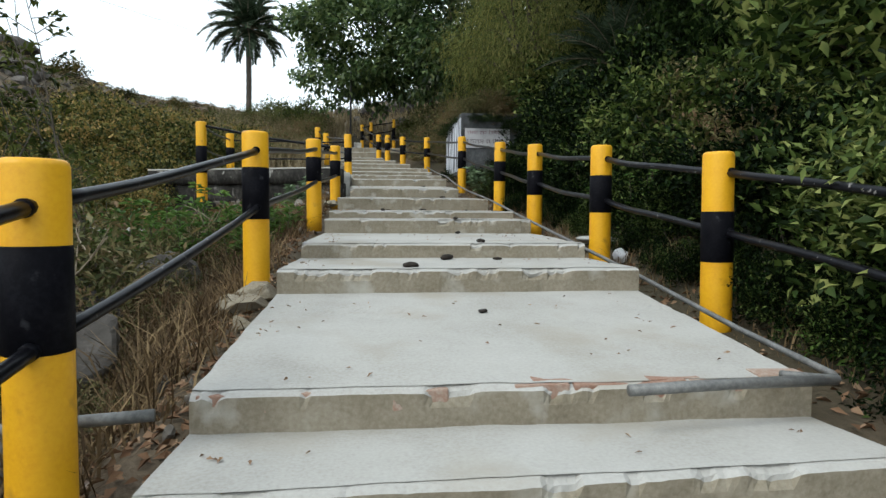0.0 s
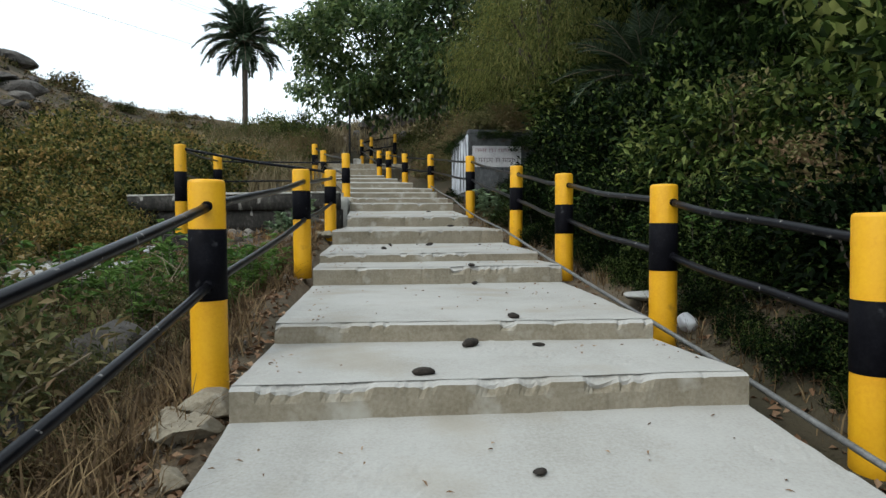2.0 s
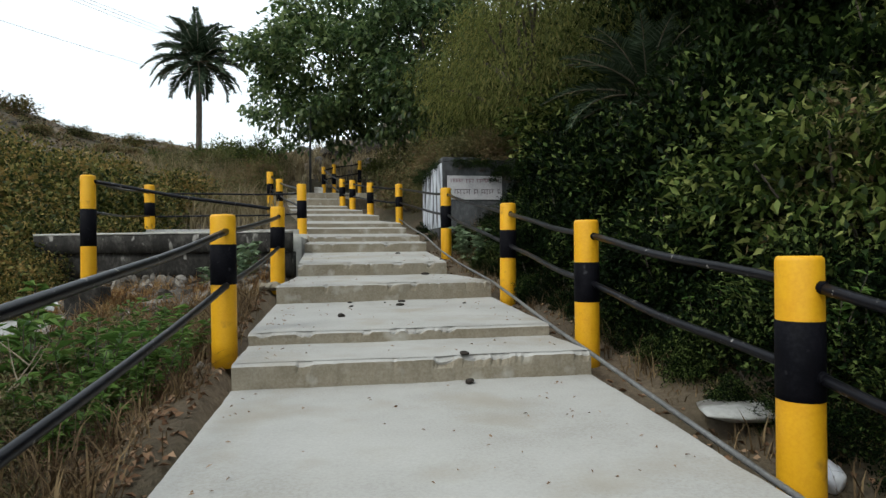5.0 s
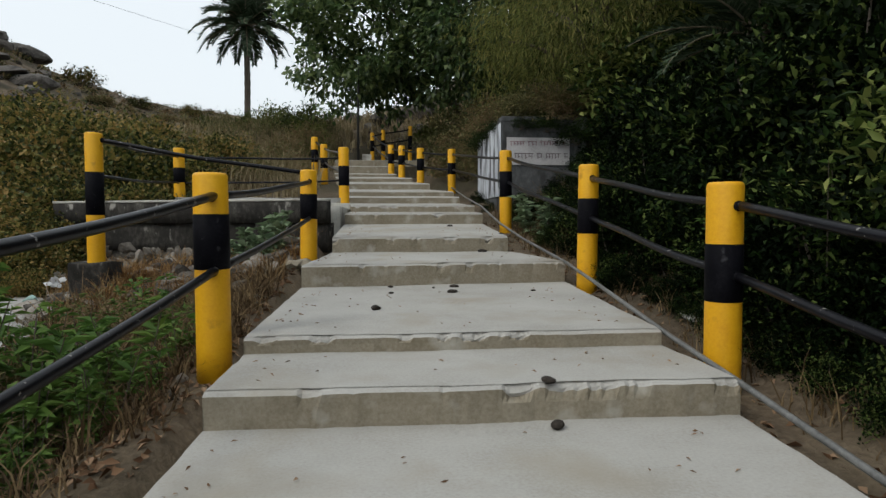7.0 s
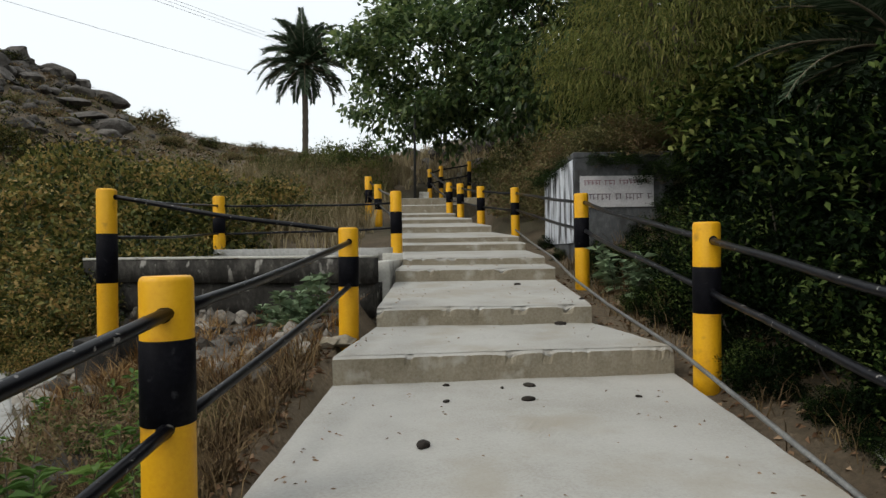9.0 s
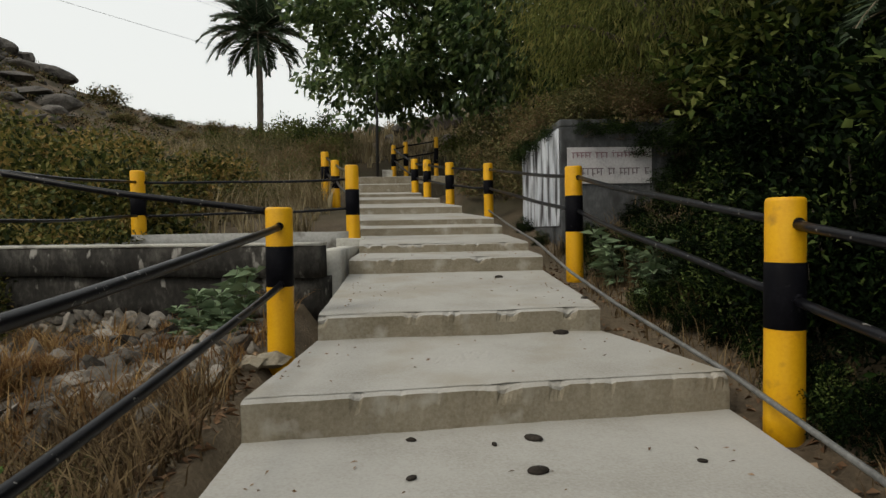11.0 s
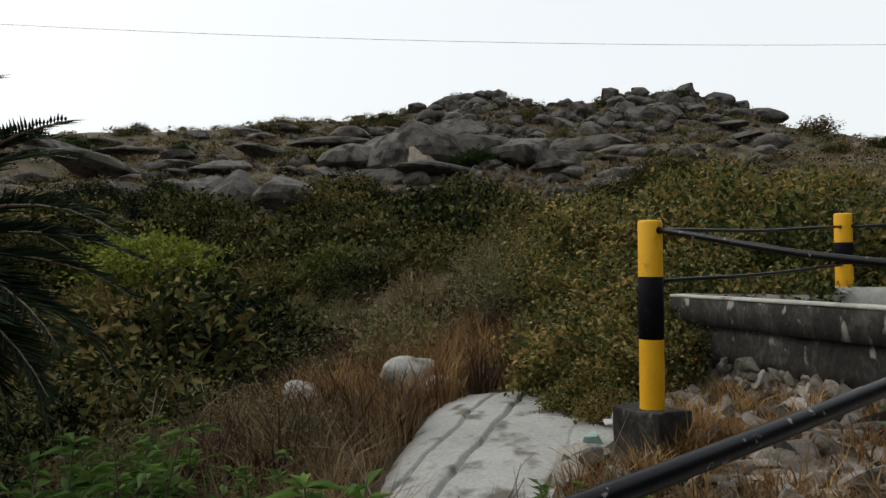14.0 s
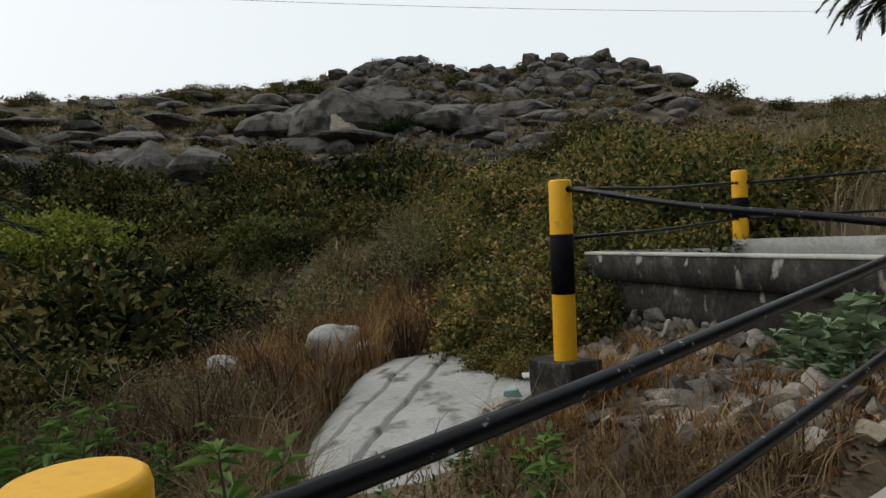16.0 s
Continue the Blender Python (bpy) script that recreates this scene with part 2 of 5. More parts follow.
# ---- mesh helpers ----
def mesh(name, v, f, material, smooth=False):
    me = bpy.data.meshes.new(name)
    v = np.asarray(v, dtype=np.float32)
    f = np.asarray(f) if not isinstance(f, list) else f
    if isinstance(f, np.ndarray):
        k = f.shape[1]
        me.vertices.add(len(v))
        me.vertices.foreach_set("co", v.ravel())
        me.loops.add(f.size)
        me.loops.foreach_set("vertex_index", f.ravel().astype(np.int32))
        me.polygons.add(len(f))
        me.polygons.foreach_set("loop_start", np.arange(0, f.size, k, dtype=np.int32))
        me.update(calc_edges=True)
    else:
        me.from_pydata(v.tolist(), [], f)
    me.materials.append(material)
    if smooth:
        me.polygons.foreach_set("use_smooth", np.ones(len(me.polygons), dtype=bool))
    me.update()
    return me


def part(name, me, parent=None, label=""):
    ob = new(name, me)
    ob.parent = parent
    return tagged(ob, label)


def empty(name, m=None):
    ob = new(name)
    ob.empty_display_size = 0.1
    if m is not None:
        ob.matrix_world = m
    return ob


def merged(pieces):
    """Joins (vertices, faces) pairs of one face size."""
    vs, fs, k = [], [], 0
    for v, f in pieces:
        vs.append(v)
        fs.append(f + k)
        k += len(v)
    return np.concatenate(vs), np.concatenate(fs)


def tube(points, radii, sides=8, caps=True):
    """A round bar along points, as quads."""
    p = np.asarray(points, float)
    r = np.broadcast_to(np.asarray(radii, float), (len(p),))
    d = np.gradient(p, axis=0)
    d /= np.linalg.norm(d, axis=1)[:, None] + 1e-9
    ref = np.array([0, 0, 1.0]) if abs(d[:, 2]).mean() < 0.8 else np.array([1.0, 0, 0])
    a = np.cross(d, ref)
    a /= np.linalg.norm(a, axis=1)[:, None] + 1e-9
    b = np.cross(a, d)
    t = np.linspace(0, 2 * np.pi, sides, endpoint=False)
    v = p[:, None] + r[:, None, None] * (np.cos(t)[None, :, None] * a[:, None] + np.sin(t)[None, :, None] * b[:, None])
    i, j = np.meshgrid(np.arange(len(p) - 1), np.arange(sides), indexing="ij")
    k = (j + 1) % sides
    f = np.stack([i * sides + j, i * sides + k, (i + 1) * sides + k, (i + 1) * sides + j], -1).reshape(-1, 4)
    v = v.reshape(-1, 3)
    if caps:
        n = len(v)
        v = np.concatenate([v, p[:1], p[-1:]])
        j = np.arange(0, sides, 2)
        f0 = np.stack([np.full(len(j), n), (j + 2) % sides, (j + 1) % sides, j], 1)
        e = (len(p) - 1) * sides
        f1 = np.stack([np.full(len(j), n + 1), e + j, e + (j + 1) % sides, e + (j + 2) % sides], 1)
        f = np.concatenate([f, f0, f1])
    return v, f


def box(x0, x1, y0, y1, z0, z1, bevel=0.012, wobble=0.0, cuts=0):
    """A block with worn edges as (vertices, faces list)."""
    bm = bmesh.new()
    bmesh.ops.create_cube(bm, size=1)
    for v in bm.verts:
        v.co = Vector(((x0 + x1) / 2 + v.co.x * (x1 - x0), (y0 + y1) / 2 + v.co.y * (y1 - y0), (z0 + z1) / 2 + v.co.z * (z1 - z0)))
    if cuts:
        bmesh.ops.subdivide_edges(bm, edges=bm.edges[:], cuts=cuts, use_grid_fill=True)
    if bevel:
        edges = [e for e in bm.edges if len(e.link_faces) == 2 and e.calc_face_angle(0) > 0.5]
        bmesh.ops.bevel(bm, geom=edges, offset=bevel, segments=2, affect="EDGES", profile=0.6)
    if wobble:
        for v in bm.verts:
            v.co += noise.noise_vector(v.co * 3.1) * wobble
    bm.verts.index_update()
    out = [v.co[:] for v in bm.verts], [[v.index for v in f.verts] for f in bm.faces]
    bm.free()
    return out


def leaf_cloud(origins, dirs, length, width, rng, curl=0.15):
    """Diamond leaves folded along the midrib: four vertices and two triangles each."""
    n = len(origins)
    d = dirs / (np.linalg.norm(dirs, axis=1)[:, None] + 1e-9)
    side = np.cross(d, rng.normal(size=(n, 3)) * 0.45 + np.array([0, 0, 1.0]))
    side /= np.linalg.norm(side, axis=1)[:, None] + 1e-9
    up = np.cross(side, d)
    L = length * rng.uniform(0.6, 1.25, n)[:, None]
    W = width * rng.uniform(0.7, 1.2, n)[:, None]
    base = origins
    tip = origins + d * L - up * L * curl
    mid = origins + d * L * 0.45
    v = np.stack([base, mid + side * W / 2 + up * W * 0.18, tip, mid - side * W / 2 + up * W * 0.18], 1).reshape(-1, 3)
    k = np.arange(n)[:, None] * 4
    f = np.concatenate([k + [0, 1, 2], k + [0, 2, 3]], 1).reshape(-1, 3)
    return v, f


def shrub(name, rng, rx, ry, rz, clusters, per, size, width, material, spread=0.22, stems=7, droop=0.0, hollow=0.55, twig=BARK, base=0.0):
    """A bush: stems from one foot and a ragged crown of leaf clusters, its base at the origin."""
    ob = empty(name)
    u = rng.normal(size=(clusters, 3))
    u /= np.linalg.norm(u, axis=1)[:, None]
    u[:, 2] = np.abs(u[:, 2]) * 1.0 - 0.35 * (rng.random(clusters) < 0.35)
    rad = rng.uniform(hollow, 1.0, clusters) * (1 + 0.28 * np.sin(u[:, 0] * 5.1 + u[:, 1] * 3.7) * np.cos(u[:, 2] * 6))
    c = u * rad[:, None] * np.array([rx, ry, rz]) + np.array([0, 0, rz * 0.25 + base])
    c[:, 2] = np.maximum(c[:, 2], 0.04)
    ax = u + rng.normal(size=u.shape) * 0.5
    o = np.repeat(c, per, 0) + rng.normal(size=(clusters * per, 3)) * spread * np.array([1, 1, 0.75])
    d = np.repeat(ax, per, 0) + rng.normal(size=(clusters * per, 3)) * 0.8 + np.array([0, 0, -droop])
    o[:, 2] = np.maximum(o[:, 2], 0.03)
    v, f = leaf_cloud(o, d, size, width, rng)
    part("foliage", mesh("foliage", v, f, material), ob)
    bars = []
    for k in range(stems):
        e = c[rng.integers(clusters)]
        s = np.array([rng.normal() * 0.08, rng.normal() * 0.08, -0.1])
        m1 = s * 0.5 + e * 0.5 + rng.normal(size=3) * 0.12 * rx
        t = np.linspace(0, 1, 6)[:, None]
        pts = (1 - t) ** 2 * s + 2 * t * (1 - t) * m1 + t ** 2 * e
        bars.append(tube(pts, np.linspace(0.02, 0.006, 6) * max(1, rx), 5, False))
    tagged(part("branchwork", mesh("branchwork", *merged(bars), twig, True), ob), kind="stuff")
    return ob


def frond(rng, length, tilt, heading, droop, leaflets=58, leaf=0.42, thick=0.0115):
    """One feather leaf of a palm: (rachis, leaflets)."""
    s = np.linspace(0, 1, 10)
    ang = tilt - droop * s ** 1.5
    step = length / 9
    h = np.concatenate([[0], np.cumsum(np.cos(ang[:-1]) * step)])
    z = np.concatenate([[0], np.cumsum(np.sin(ang[:-1]) * step)])
    hd = np.array([math.cos(heading), math.sin(heading), 0])
    pts = h[:, None] * hd + z[:, None] * np.array([0, 0, 1.0])
    t = np.linspace(0.16, 0.99, leaflets)
    o = np.stack([np.interp(t, s, pts[:, k]) for k in range(3)], 1)
    tan = np.stack([np.interp(t, s, np.gradient(pts[:, k])) for k in range(3)], 1)
    tan /= np.linalg.norm(tan, axis=1)[:, None]
    lat = np.cross(tan, [0, 0, 1.0])
    lat /= np.linalg.norm(lat, axis=1)[:, None] + 1e-9
    up = np.cross(lat, tan)
    size = leaf * (0.45 + 0.75 * np.sin(np.clip(t * 1.15, 0, 1) * np.pi))
    out = []
    for sg in (-1, 1):
        d = tan * 0.75 + sg * lat * 0.8 + up * (0.35 + rng.normal(size=(leaflets, 1)) * 0.15)
        d /= np.linalg.norm(d, axis=1)[:, None]
        w = np.cross(d, up + rng.normal(size=d.shape) * 0.3)
        w /= np.linalg.norm(w, axis=1)[:, None]
        tip = o + d * size[:, None] - np.array([0, 0, 0.18]) * size[:, None]
        mid = o + d * size[:, None] * 0.3
        v = np.stack([o, mid + w * thick * length / 2, tip, mid - w * thick * length / 2], 1).reshape(-1, 3)
        k = np.arange(leaflets)[:, None] * 4
        out.append((v, np.concatenate([k + [0, 1, 2], k + [0, 2, 3]], 1).reshape(-1, 3)))
    return tube(pts, np.linspace(0.028, 0.006, 10) * length / 2.4, 5, False), merged(out)


def palm(name, rng, trunk, radius, fronds, length, tilt=(-0.5, 1.3), leaf=0.19, thick=0.0115, material=None, droop=(0.7, 1.25)):
    """A feather palm with its foot at the origin and the crown at the trunk's height."""
    ob = empty(name)
    z = np.linspace(-0.3, trunk, 26)
    lean = np.stack([0.06 * np.sin(z * 0.5), 0.04 * np.sin(z * 0.7 + 1), z], 1)
    rr = radius * (1 + 0.12 * (np.arange(26) % 2)) * np.interp(z, [0, 0.5, trunk - 0.6, trunk], [1.35, 1.0, 0.95, 1.4])
    part("trunk", mesh("trunk", *tube(lean, rr, 10), BARK, True), ob)
    top = lean[-1]
    for k in range(fronds):
        a = tilt[0] + (tilt[1] - tilt[0]) * ((k + 0.5) / fronds)
        st, bl = frond(rng, length * rng.uniform(0.85, 1.1), a, k * 2.39996 + rng.normal() * 0.15, rng.uniform(*droop), 58, leaf * length, thick)
        stalk = part("frond", mesh("frond", st[0] + top, st[1], TWIG, True), ob)
        tagged(part("blade", mesh("blade", bl[0] + top, bl[1], material or LEAF_PALM), stalk, "narrow green leaflets"), kind="stuff")
    return ob


def rock(name, seed, cut=5, detail=3, material=GRANITE, near=0.55, far=0.85, smooth_faces=True):
    """A boulder of unit size with flattened faces."""
    bm = bmesh.new()
    bmesh.ops.create_icosphere(bm, subdivisions=detail, radius=1)
    g = np.random.default_rng(seed)
    planes = [(Vector(n).normalized(), g.uniform(near, far)) for n in g.normal(size=(cut, 3))]
    off = Vector(g.uniform(-20, 20, 3))
    for v in bm.verts:
        p = v.co.copy()
        for n, d in planes:
            e = p.dot(n) - d
            if e > 0:
                p -= n * e * 0.95
        p *= 1 + 0.13 * noise.noise(p * 1.3 + off) + 0.05 * noise.noise(p * 4 + off) + 0.03 * noise.noise(p * 9 + off)
        v.co = p
    me = bpy.data.meshes.new(name)
    bm.to_mesh(me)
    bm.free()
    me.materials.append(material)
    me.polygons.foreach_set("use_smooth", np.full(len(me.polygons), smooth_faces))
    return me


# ---- plan of the steps: front y, front height, back height, left x, right x, skew ----
STEPS = [
    (-3.6, -0.11, -0.11, -0.2, 2.3, 0), (-2.2, 0.02, 0.02, -0.2, 2.3, 0), (-0.9, 0.15, 0.15, -0.2, 2.3, 0), (0.4, 0.29, 0.29, -0.2, 2.3, 0), (1.4, 0.42, 0.42, -0.2, 2.28, 0),
    (2.36, 0.56, 0.56, -0.2, 2.26, 0), (2.85, 0.71, 0.834, -0.17, 2.22, -0.08), (4.72, 0.992, 1.0, -0.11, 2.36, -0.05), (5.65, 1.12, 1.13, -0.05, 2.28, -0.22),
    (8.0, 1.30, 1.305, 0.0, 2.49, 0), (8.78, 1.40, 1.425, 0.01, 2.46, 0), (11.29, 1.635, 1.68, 0.025, 2.65, 0.3), (12.63, 1.857, 2.0, 0.2, 2.31, 0.15),
    (14.95, 2.165, 2.2, 0.2, 2.36, 0), (15.75, 2.305, 2.4, 0.25, 2.35, 0), (17.9, 2.53, 2.57, 0.1, 2.35, 0), (18.5, 2.67, 2.82, 0.05, 2.3, 0), (20.7, 2.966, 3.12, -0.2, 1.95, 0),
    (22.6, 3.226, 3.36, -0.5, 1.6, 0), (24.1, 3.45, 3.575, -0.65, 1.2, 0), (25.6, 3.81, 3.97, -0.8, 1.05, 0), (27.6, 4.2, 4.2, -0.9, 2.4, 0),
]
SKYLINE = ((-40, 8), (-12, 9.5), (0.6, 10.8), (6.6, 11.6), (13.2, 12.4), (18.9, 13.4), (28, 14.1), (34, 15.4), (38.5, 15.7), (42, 14.9), (46.5, 14.8), (49.4, 15.6), (53, 15.2), (57, 14.4), (60, 13.0), (63.3, 11.4), (68.5, 9.9), (75, 9.3), (80, 8.8), (120, 8))


def smooth(a, b, x):
    t = np.clip((x - a) / (b - a), 0, 1)
    return t * t * (3 - 2 * t)


def wave(x, y, s, k=0.0):
    return np.sin(x * s + 1.3 * np.sin(y * s * 0.7 + k)) * np.cos(y * s * 1.1 + 1.7 * np.sin(x * s * 0.6 + k))


def ground_height(x, y):
    """The land: the flight's slope, a bank on the x+ side, a valley and a stony hill on the x- side."""
    x, y = np.asarray(x, float), np.asarray(y, float)
    base = np.interp(y, [-400, -20, -4, 0.4, 2.36, 2.85, 4.72, 8, 11.3, 15, 17.9, 20.7, 24.1, 27.6, 38, 60, 110, 400],
                     [-30, -3, -0.35, 0.05, 0.35, 0.45, 0.66, 1.06, 1.36, 1.85, 2.32, 2.72, 3.25, 3.95, 7.2, 12, 19, 50])
    xr = x - 2.75
    bank = 0.12 * smooth(0, 0.4, xr) + 0.62 * np.clip(xr - 0.5, 0, 6) + 0.3 * np.clip(xr - 6.5, 0, 80)
    xl = -0.3 - x
    lift = 1 - 0.85 * smooth(15, 21.5, y)
    drop = lift * (0.28 * smooth(0, 0.7, xl) + 0.115 * np.clip(xl - 0.8, 0, 14) + 0.02 * np.clip(xl - 14, 0, 60))
    z = base + bank - drop + 0.05 * wave(x, y, 1.1) * smooth(0.3, 2, np.abs(x - 1.2) - 1.3) + 0.16 * wave(x, y, 0.33, 2) * smooth(3, 9, np.abs(x - 1.2))
    z = z + 0.75 * np.exp(-((x + 8.5) ** 2 / 26 + (y - 21) ** 2 / 14))
    dx, dy = x - 0.7, y - 8.8
    d = np.hypot(dx, dy)
    az = np.degrees(np.arctan2(dy, -dx))
    top = np.interp(az, [a for a, _ in SKYLINE], [e for _, e in SKYLINE])
    t = np.clip((d - 28) / 97, 0, 1)
    elev = -4.5 + (top + 4.5) * t ** 0.55
    hill = 2.66 + np.minimum(d, 125) * np.tan(np.radians(elev)) - 0.06 * np.clip(d - 125, 0, 400)
    hill += (0.9 * wave(x, y, 0.13, 1) + 0.45 * wave(x, y, 0.4, 3)) * smooth(35, 60, d) * (1 - 0.6 * smooth(100, 122, d))
    w = smooth(26, 44, d) * smooth(-60, -25, az) * (1 - smooth(79, 92, az))
    return z * (1 - w) + hill * w


# ---- ground ----
def axis(lo, hi, n, focus, width):
    t = np.linspace(np.arcsinh((lo - focus) / width), np.arcsinh((hi - focus) / width), n)
    return focus + width * np.sinh(t)


gx, gy = axis(-420, 300, 330, 0.5, 7), axis(-120, 420, 330, 10, 8)
X, Y = np.meshgrid(gx, gy, indexing="ij")
Z = ground_height(X, Y)
inside = (X > -0.1) & (X < 2.3) & (Y < 30)
Z = Z - 0.25 * inside
i, j = np.meshgrid(np.arange(len(gx) - 1), np.arange(len(gy) - 1), indexing="ij")
n = len(gy)
gf = np.stack([i * n + j, (i + 1) * n + j, (i + 1) * n + j + 1, i * n + j + 1], -1).reshape(-1, 4)
tagged(new("ground", mesh("ground", np.stack([X, Y, Z], -1).reshape(-1, 3), gf, SOIL, True)), "dry brown hillside soil with scrub and litter", "ground", kind="structure")


# ---- steps ----
def step_mesh(k):
    y0, zf, zb, xl, xr, skew = STEPS[k]
    if k + 1 < len(STEPS):
        y1, _, _, xl1, xr1, skew1 = STEPS[k + 1]
    else:
        y1, xl1, xr1, skew1 = 31.5, xl, xr, 0
    z_low = STEPS[k - 1][2] if k else zf - 0.14
    near = 1 < y0 < 17
    nx = 110 if near else 16
    u = np.linspace(0, 1, nx + 1)
    ny = max(3, int((y1 - y0) / 0.035)) if near else 3
    tops = np.linspace(0, 1, ny + 1)[1:]
    rows = [("r", -0.45), ("r", 0.0), ("r", 0.5), ("e", 0)] + [("t", t) for t in [0.02 / (y1 - y0), 0.06 / (y1 - y0)]] + [("t", t) for t in tops]
    grid = []
    for kind, t in rows:
        row = []
        for a in u:
            fx, fy = xl + (xr - xl) * a, y0 + skew * (a - 0.5)
            bx, by = xl1 + (xr1 - xl1) * a, y1 + skew1 * (a - 0.5) + 0.03
            w = noise.noise((fx * 3.0, y0 * 7.1, 0.3)) * 0.018 + noise.noise((fx * 13, y0 * 5.0, 2.0)) * 0.007
            chip = max(0.0, noise.noise((fx * 7.0, y0 * 3.7, 5.0)) + 0.35 * noise.noise((fx * 23.0, y0 * 3.7, 6.0)) - 0.12) * (0.13 if near else 0)
            if kind == "r":
                h = z_low + (zf - z_low) * t if t > 0 else z_low + t
                row.append((fx, fy + w * (0.6 + 0.4 * t) + 0.004 * noise.noise((fx * 17, h * 23, y0)), h if t else z_low - 0.03))
            elif kind == "e":
                row.append((fx, fy + w - 0.004 + chip * 0.5, zf - 0.018 - chip * 0.6))
            else:
                px, py = fx + (bx - fx) * t, fy + w * (1 - min(1, t * 6)) + (by - fy) * t
                z = zf + (zb - zf) * t + 0.006 * noise.noise((px * 1.7, py * 1.7, 1.0)) + 0.002 * noise.noise((px * 9, py * 9, 4.0))
                worn = noise.noise((px * 1.1, py * 1.9, 11.0)) + 0.25 * noise.noise((px * 5, py * 5, 12.0)) - 0.36 + max(0, 0.22 - t * (y1 - y0)) * 0.9
                if near and worn > 0:
                    z -= min(0.006, worn * 0.05) * (0.6 + 0.8 * noise.noise((px * 31, py * 31, 3.0)))
                if t * (y1 - y0) < 0.03:
                    z -= 0.006 + chip * 0.45
                edge = 0.012 * max(0.0, noise.noise((py * 4, xl, 8.0))) if a in (0.0, 1.0) else 0
                row.append((px + (edge if a == 0 else -edge), py, z))
        grid.append(row)
    v = np.array(grid).reshape(-1, 3)
    m = nx + 1
    f, mi = [], []
    for r in range(len(grid) - 1):
        for c in range(nx):
            f.append([r * m + c, r * m + c + 1, (r + 1) * m + c + 1, (r + 1) * m + c])
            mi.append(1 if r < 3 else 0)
    v = v.tolist()
    for c in (0, nx):
        side = [r * m + c for r in range(3, len(grid))]
        low = len(v)
        floor_z = z_low - 0.5
        for q in side:
            v.append((v[q][0], v[q][1], floor_z))
        for q in range(len(side) - 1):
            quad = [side[q], side[q + 1], low + q + 1, low + q]
            f.append(quad if c == 0 else quad[::-1])
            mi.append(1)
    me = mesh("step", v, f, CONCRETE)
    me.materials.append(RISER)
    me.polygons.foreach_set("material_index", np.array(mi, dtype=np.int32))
    me.update()
    return me


stairs = tagged(empty("stairs"), "long flight of worn grey concrete steps uphill", "stairs", kind="structure")
for k in range(len(STEPS)):
    part("step", step_mesh(k), stairs)


# ---- posts and rails ----
POSTS = {
    "L0": (-0.70, 0.15, 1.1, 0.05, 0.22, 0.49), "L1": (-0.53, 2.60, 1.52, 0.30, 0.212, 0.478), "L2": (-0.347, 5.41, 1.969, 0.64, 0.2, 0.49), "L3": (-0.185, 8.90, 2.33, 1.33, 0.235, 0.55),
    "L4": (-0.08, 12.64, 2.647, 1.64, 0.28, 0.57), "L5": (0.063, 17.09, 3.426, 2.37, 0.33, 0.68), "L6": (-0.82, 22.7, 4.15, 3.15, 0.37, 0.66), "L7": (-1.16, 23.5, 4.45, 3.25, 0.3, 0.6),
    "P1": (-2.585, 12.91, 3.087, 1.56, 0.30, 0.63), "P2": (-2.87, 16.89, 3.363, 2.48, 0.4, 0.7),
    "R0": (2.80, 2.28, 1.5, 0.35, 0.33, 0.62), "R1": (2.735, 4.35, 1.764, 0.66, 0.345, 0.64), "R2": (2.643, 6.145, 1.999, 0.93, 0.26, 0.58), "R3": (2.663, 8.468, 2.263, 1.21, 0.32, 0.62),
    "R4": (2.783, 11.14, 2.595, 1.46, 0.29, 0.59), "R5": (2.748, 15.05, 3.165, 1.93, 0.27, 0.6), "R6": (2.50, 20.69, 3.82, 2.74, 0.32, 0.58), "R7": (1.80, 22.0, 3.99, 2.98, 0.28, 0.6),
    "R8": (1.34, 23.6, 4.24, 3.3, 0.3, 0.6), "R9": (1.05, 24.8, 4.4, 3.5, 0.3, 0.65), "T1": (0.40, 28.6, 5.3, 4.15, 0.25, 0.6), "T2": (0.80, 28.9, 5.45, 4.15, 0.3, 0.62), "T3": (1.82, 29.2, 5.65, 4.15, 0.25, 0.6),
}
RAD = 0.097
for key, (x, y, zt, zb, b0, b1) in POSTS.items():
    post = empty("railing_post", pose(x, y, zb, R.normal() * 0.4, R.normal() * 0.4, R.uniform(0, 360)))
    h = zt - zb
    rad = RAD if key[0] != "T" else 0.075
    zz = [-0.2, 0.0, h * 0.5, h - 0.022, h - 0.007, h]
    rr = [rad * 1.02, rad * 1.01, rad, rad, rad * 0.955, rad * 0.86]
    part("shaft", mesh("shaft", *tube([(0, 0, q) for q in zz], rr, 28), YELLOW, True), post)
    zb0, zb1 = h * (1 - b1), h * (1 - b0)
    part("black_band", mesh("black_band", *tube([(0, 0, q) for q in (zb0, zb0 + 0.002, zb1 - 0.002, zb1)], [rad, rad + 0.003, rad + 0.003, rad], 28), BLACK, True), post, "black painted band")
    for c in post.children:
        c.data.polygons.foreach_set("use_smooth", np.array([len(p.vertices) == 4 and abs(p.normal.z) < 0.9 for p in c.data.polygons]))
    place = "platform wall" if key[0] == "P" else "concrete steps"
    tagged(post, "round post painted yellow and black by the " + place, "railing post", "railing posts")


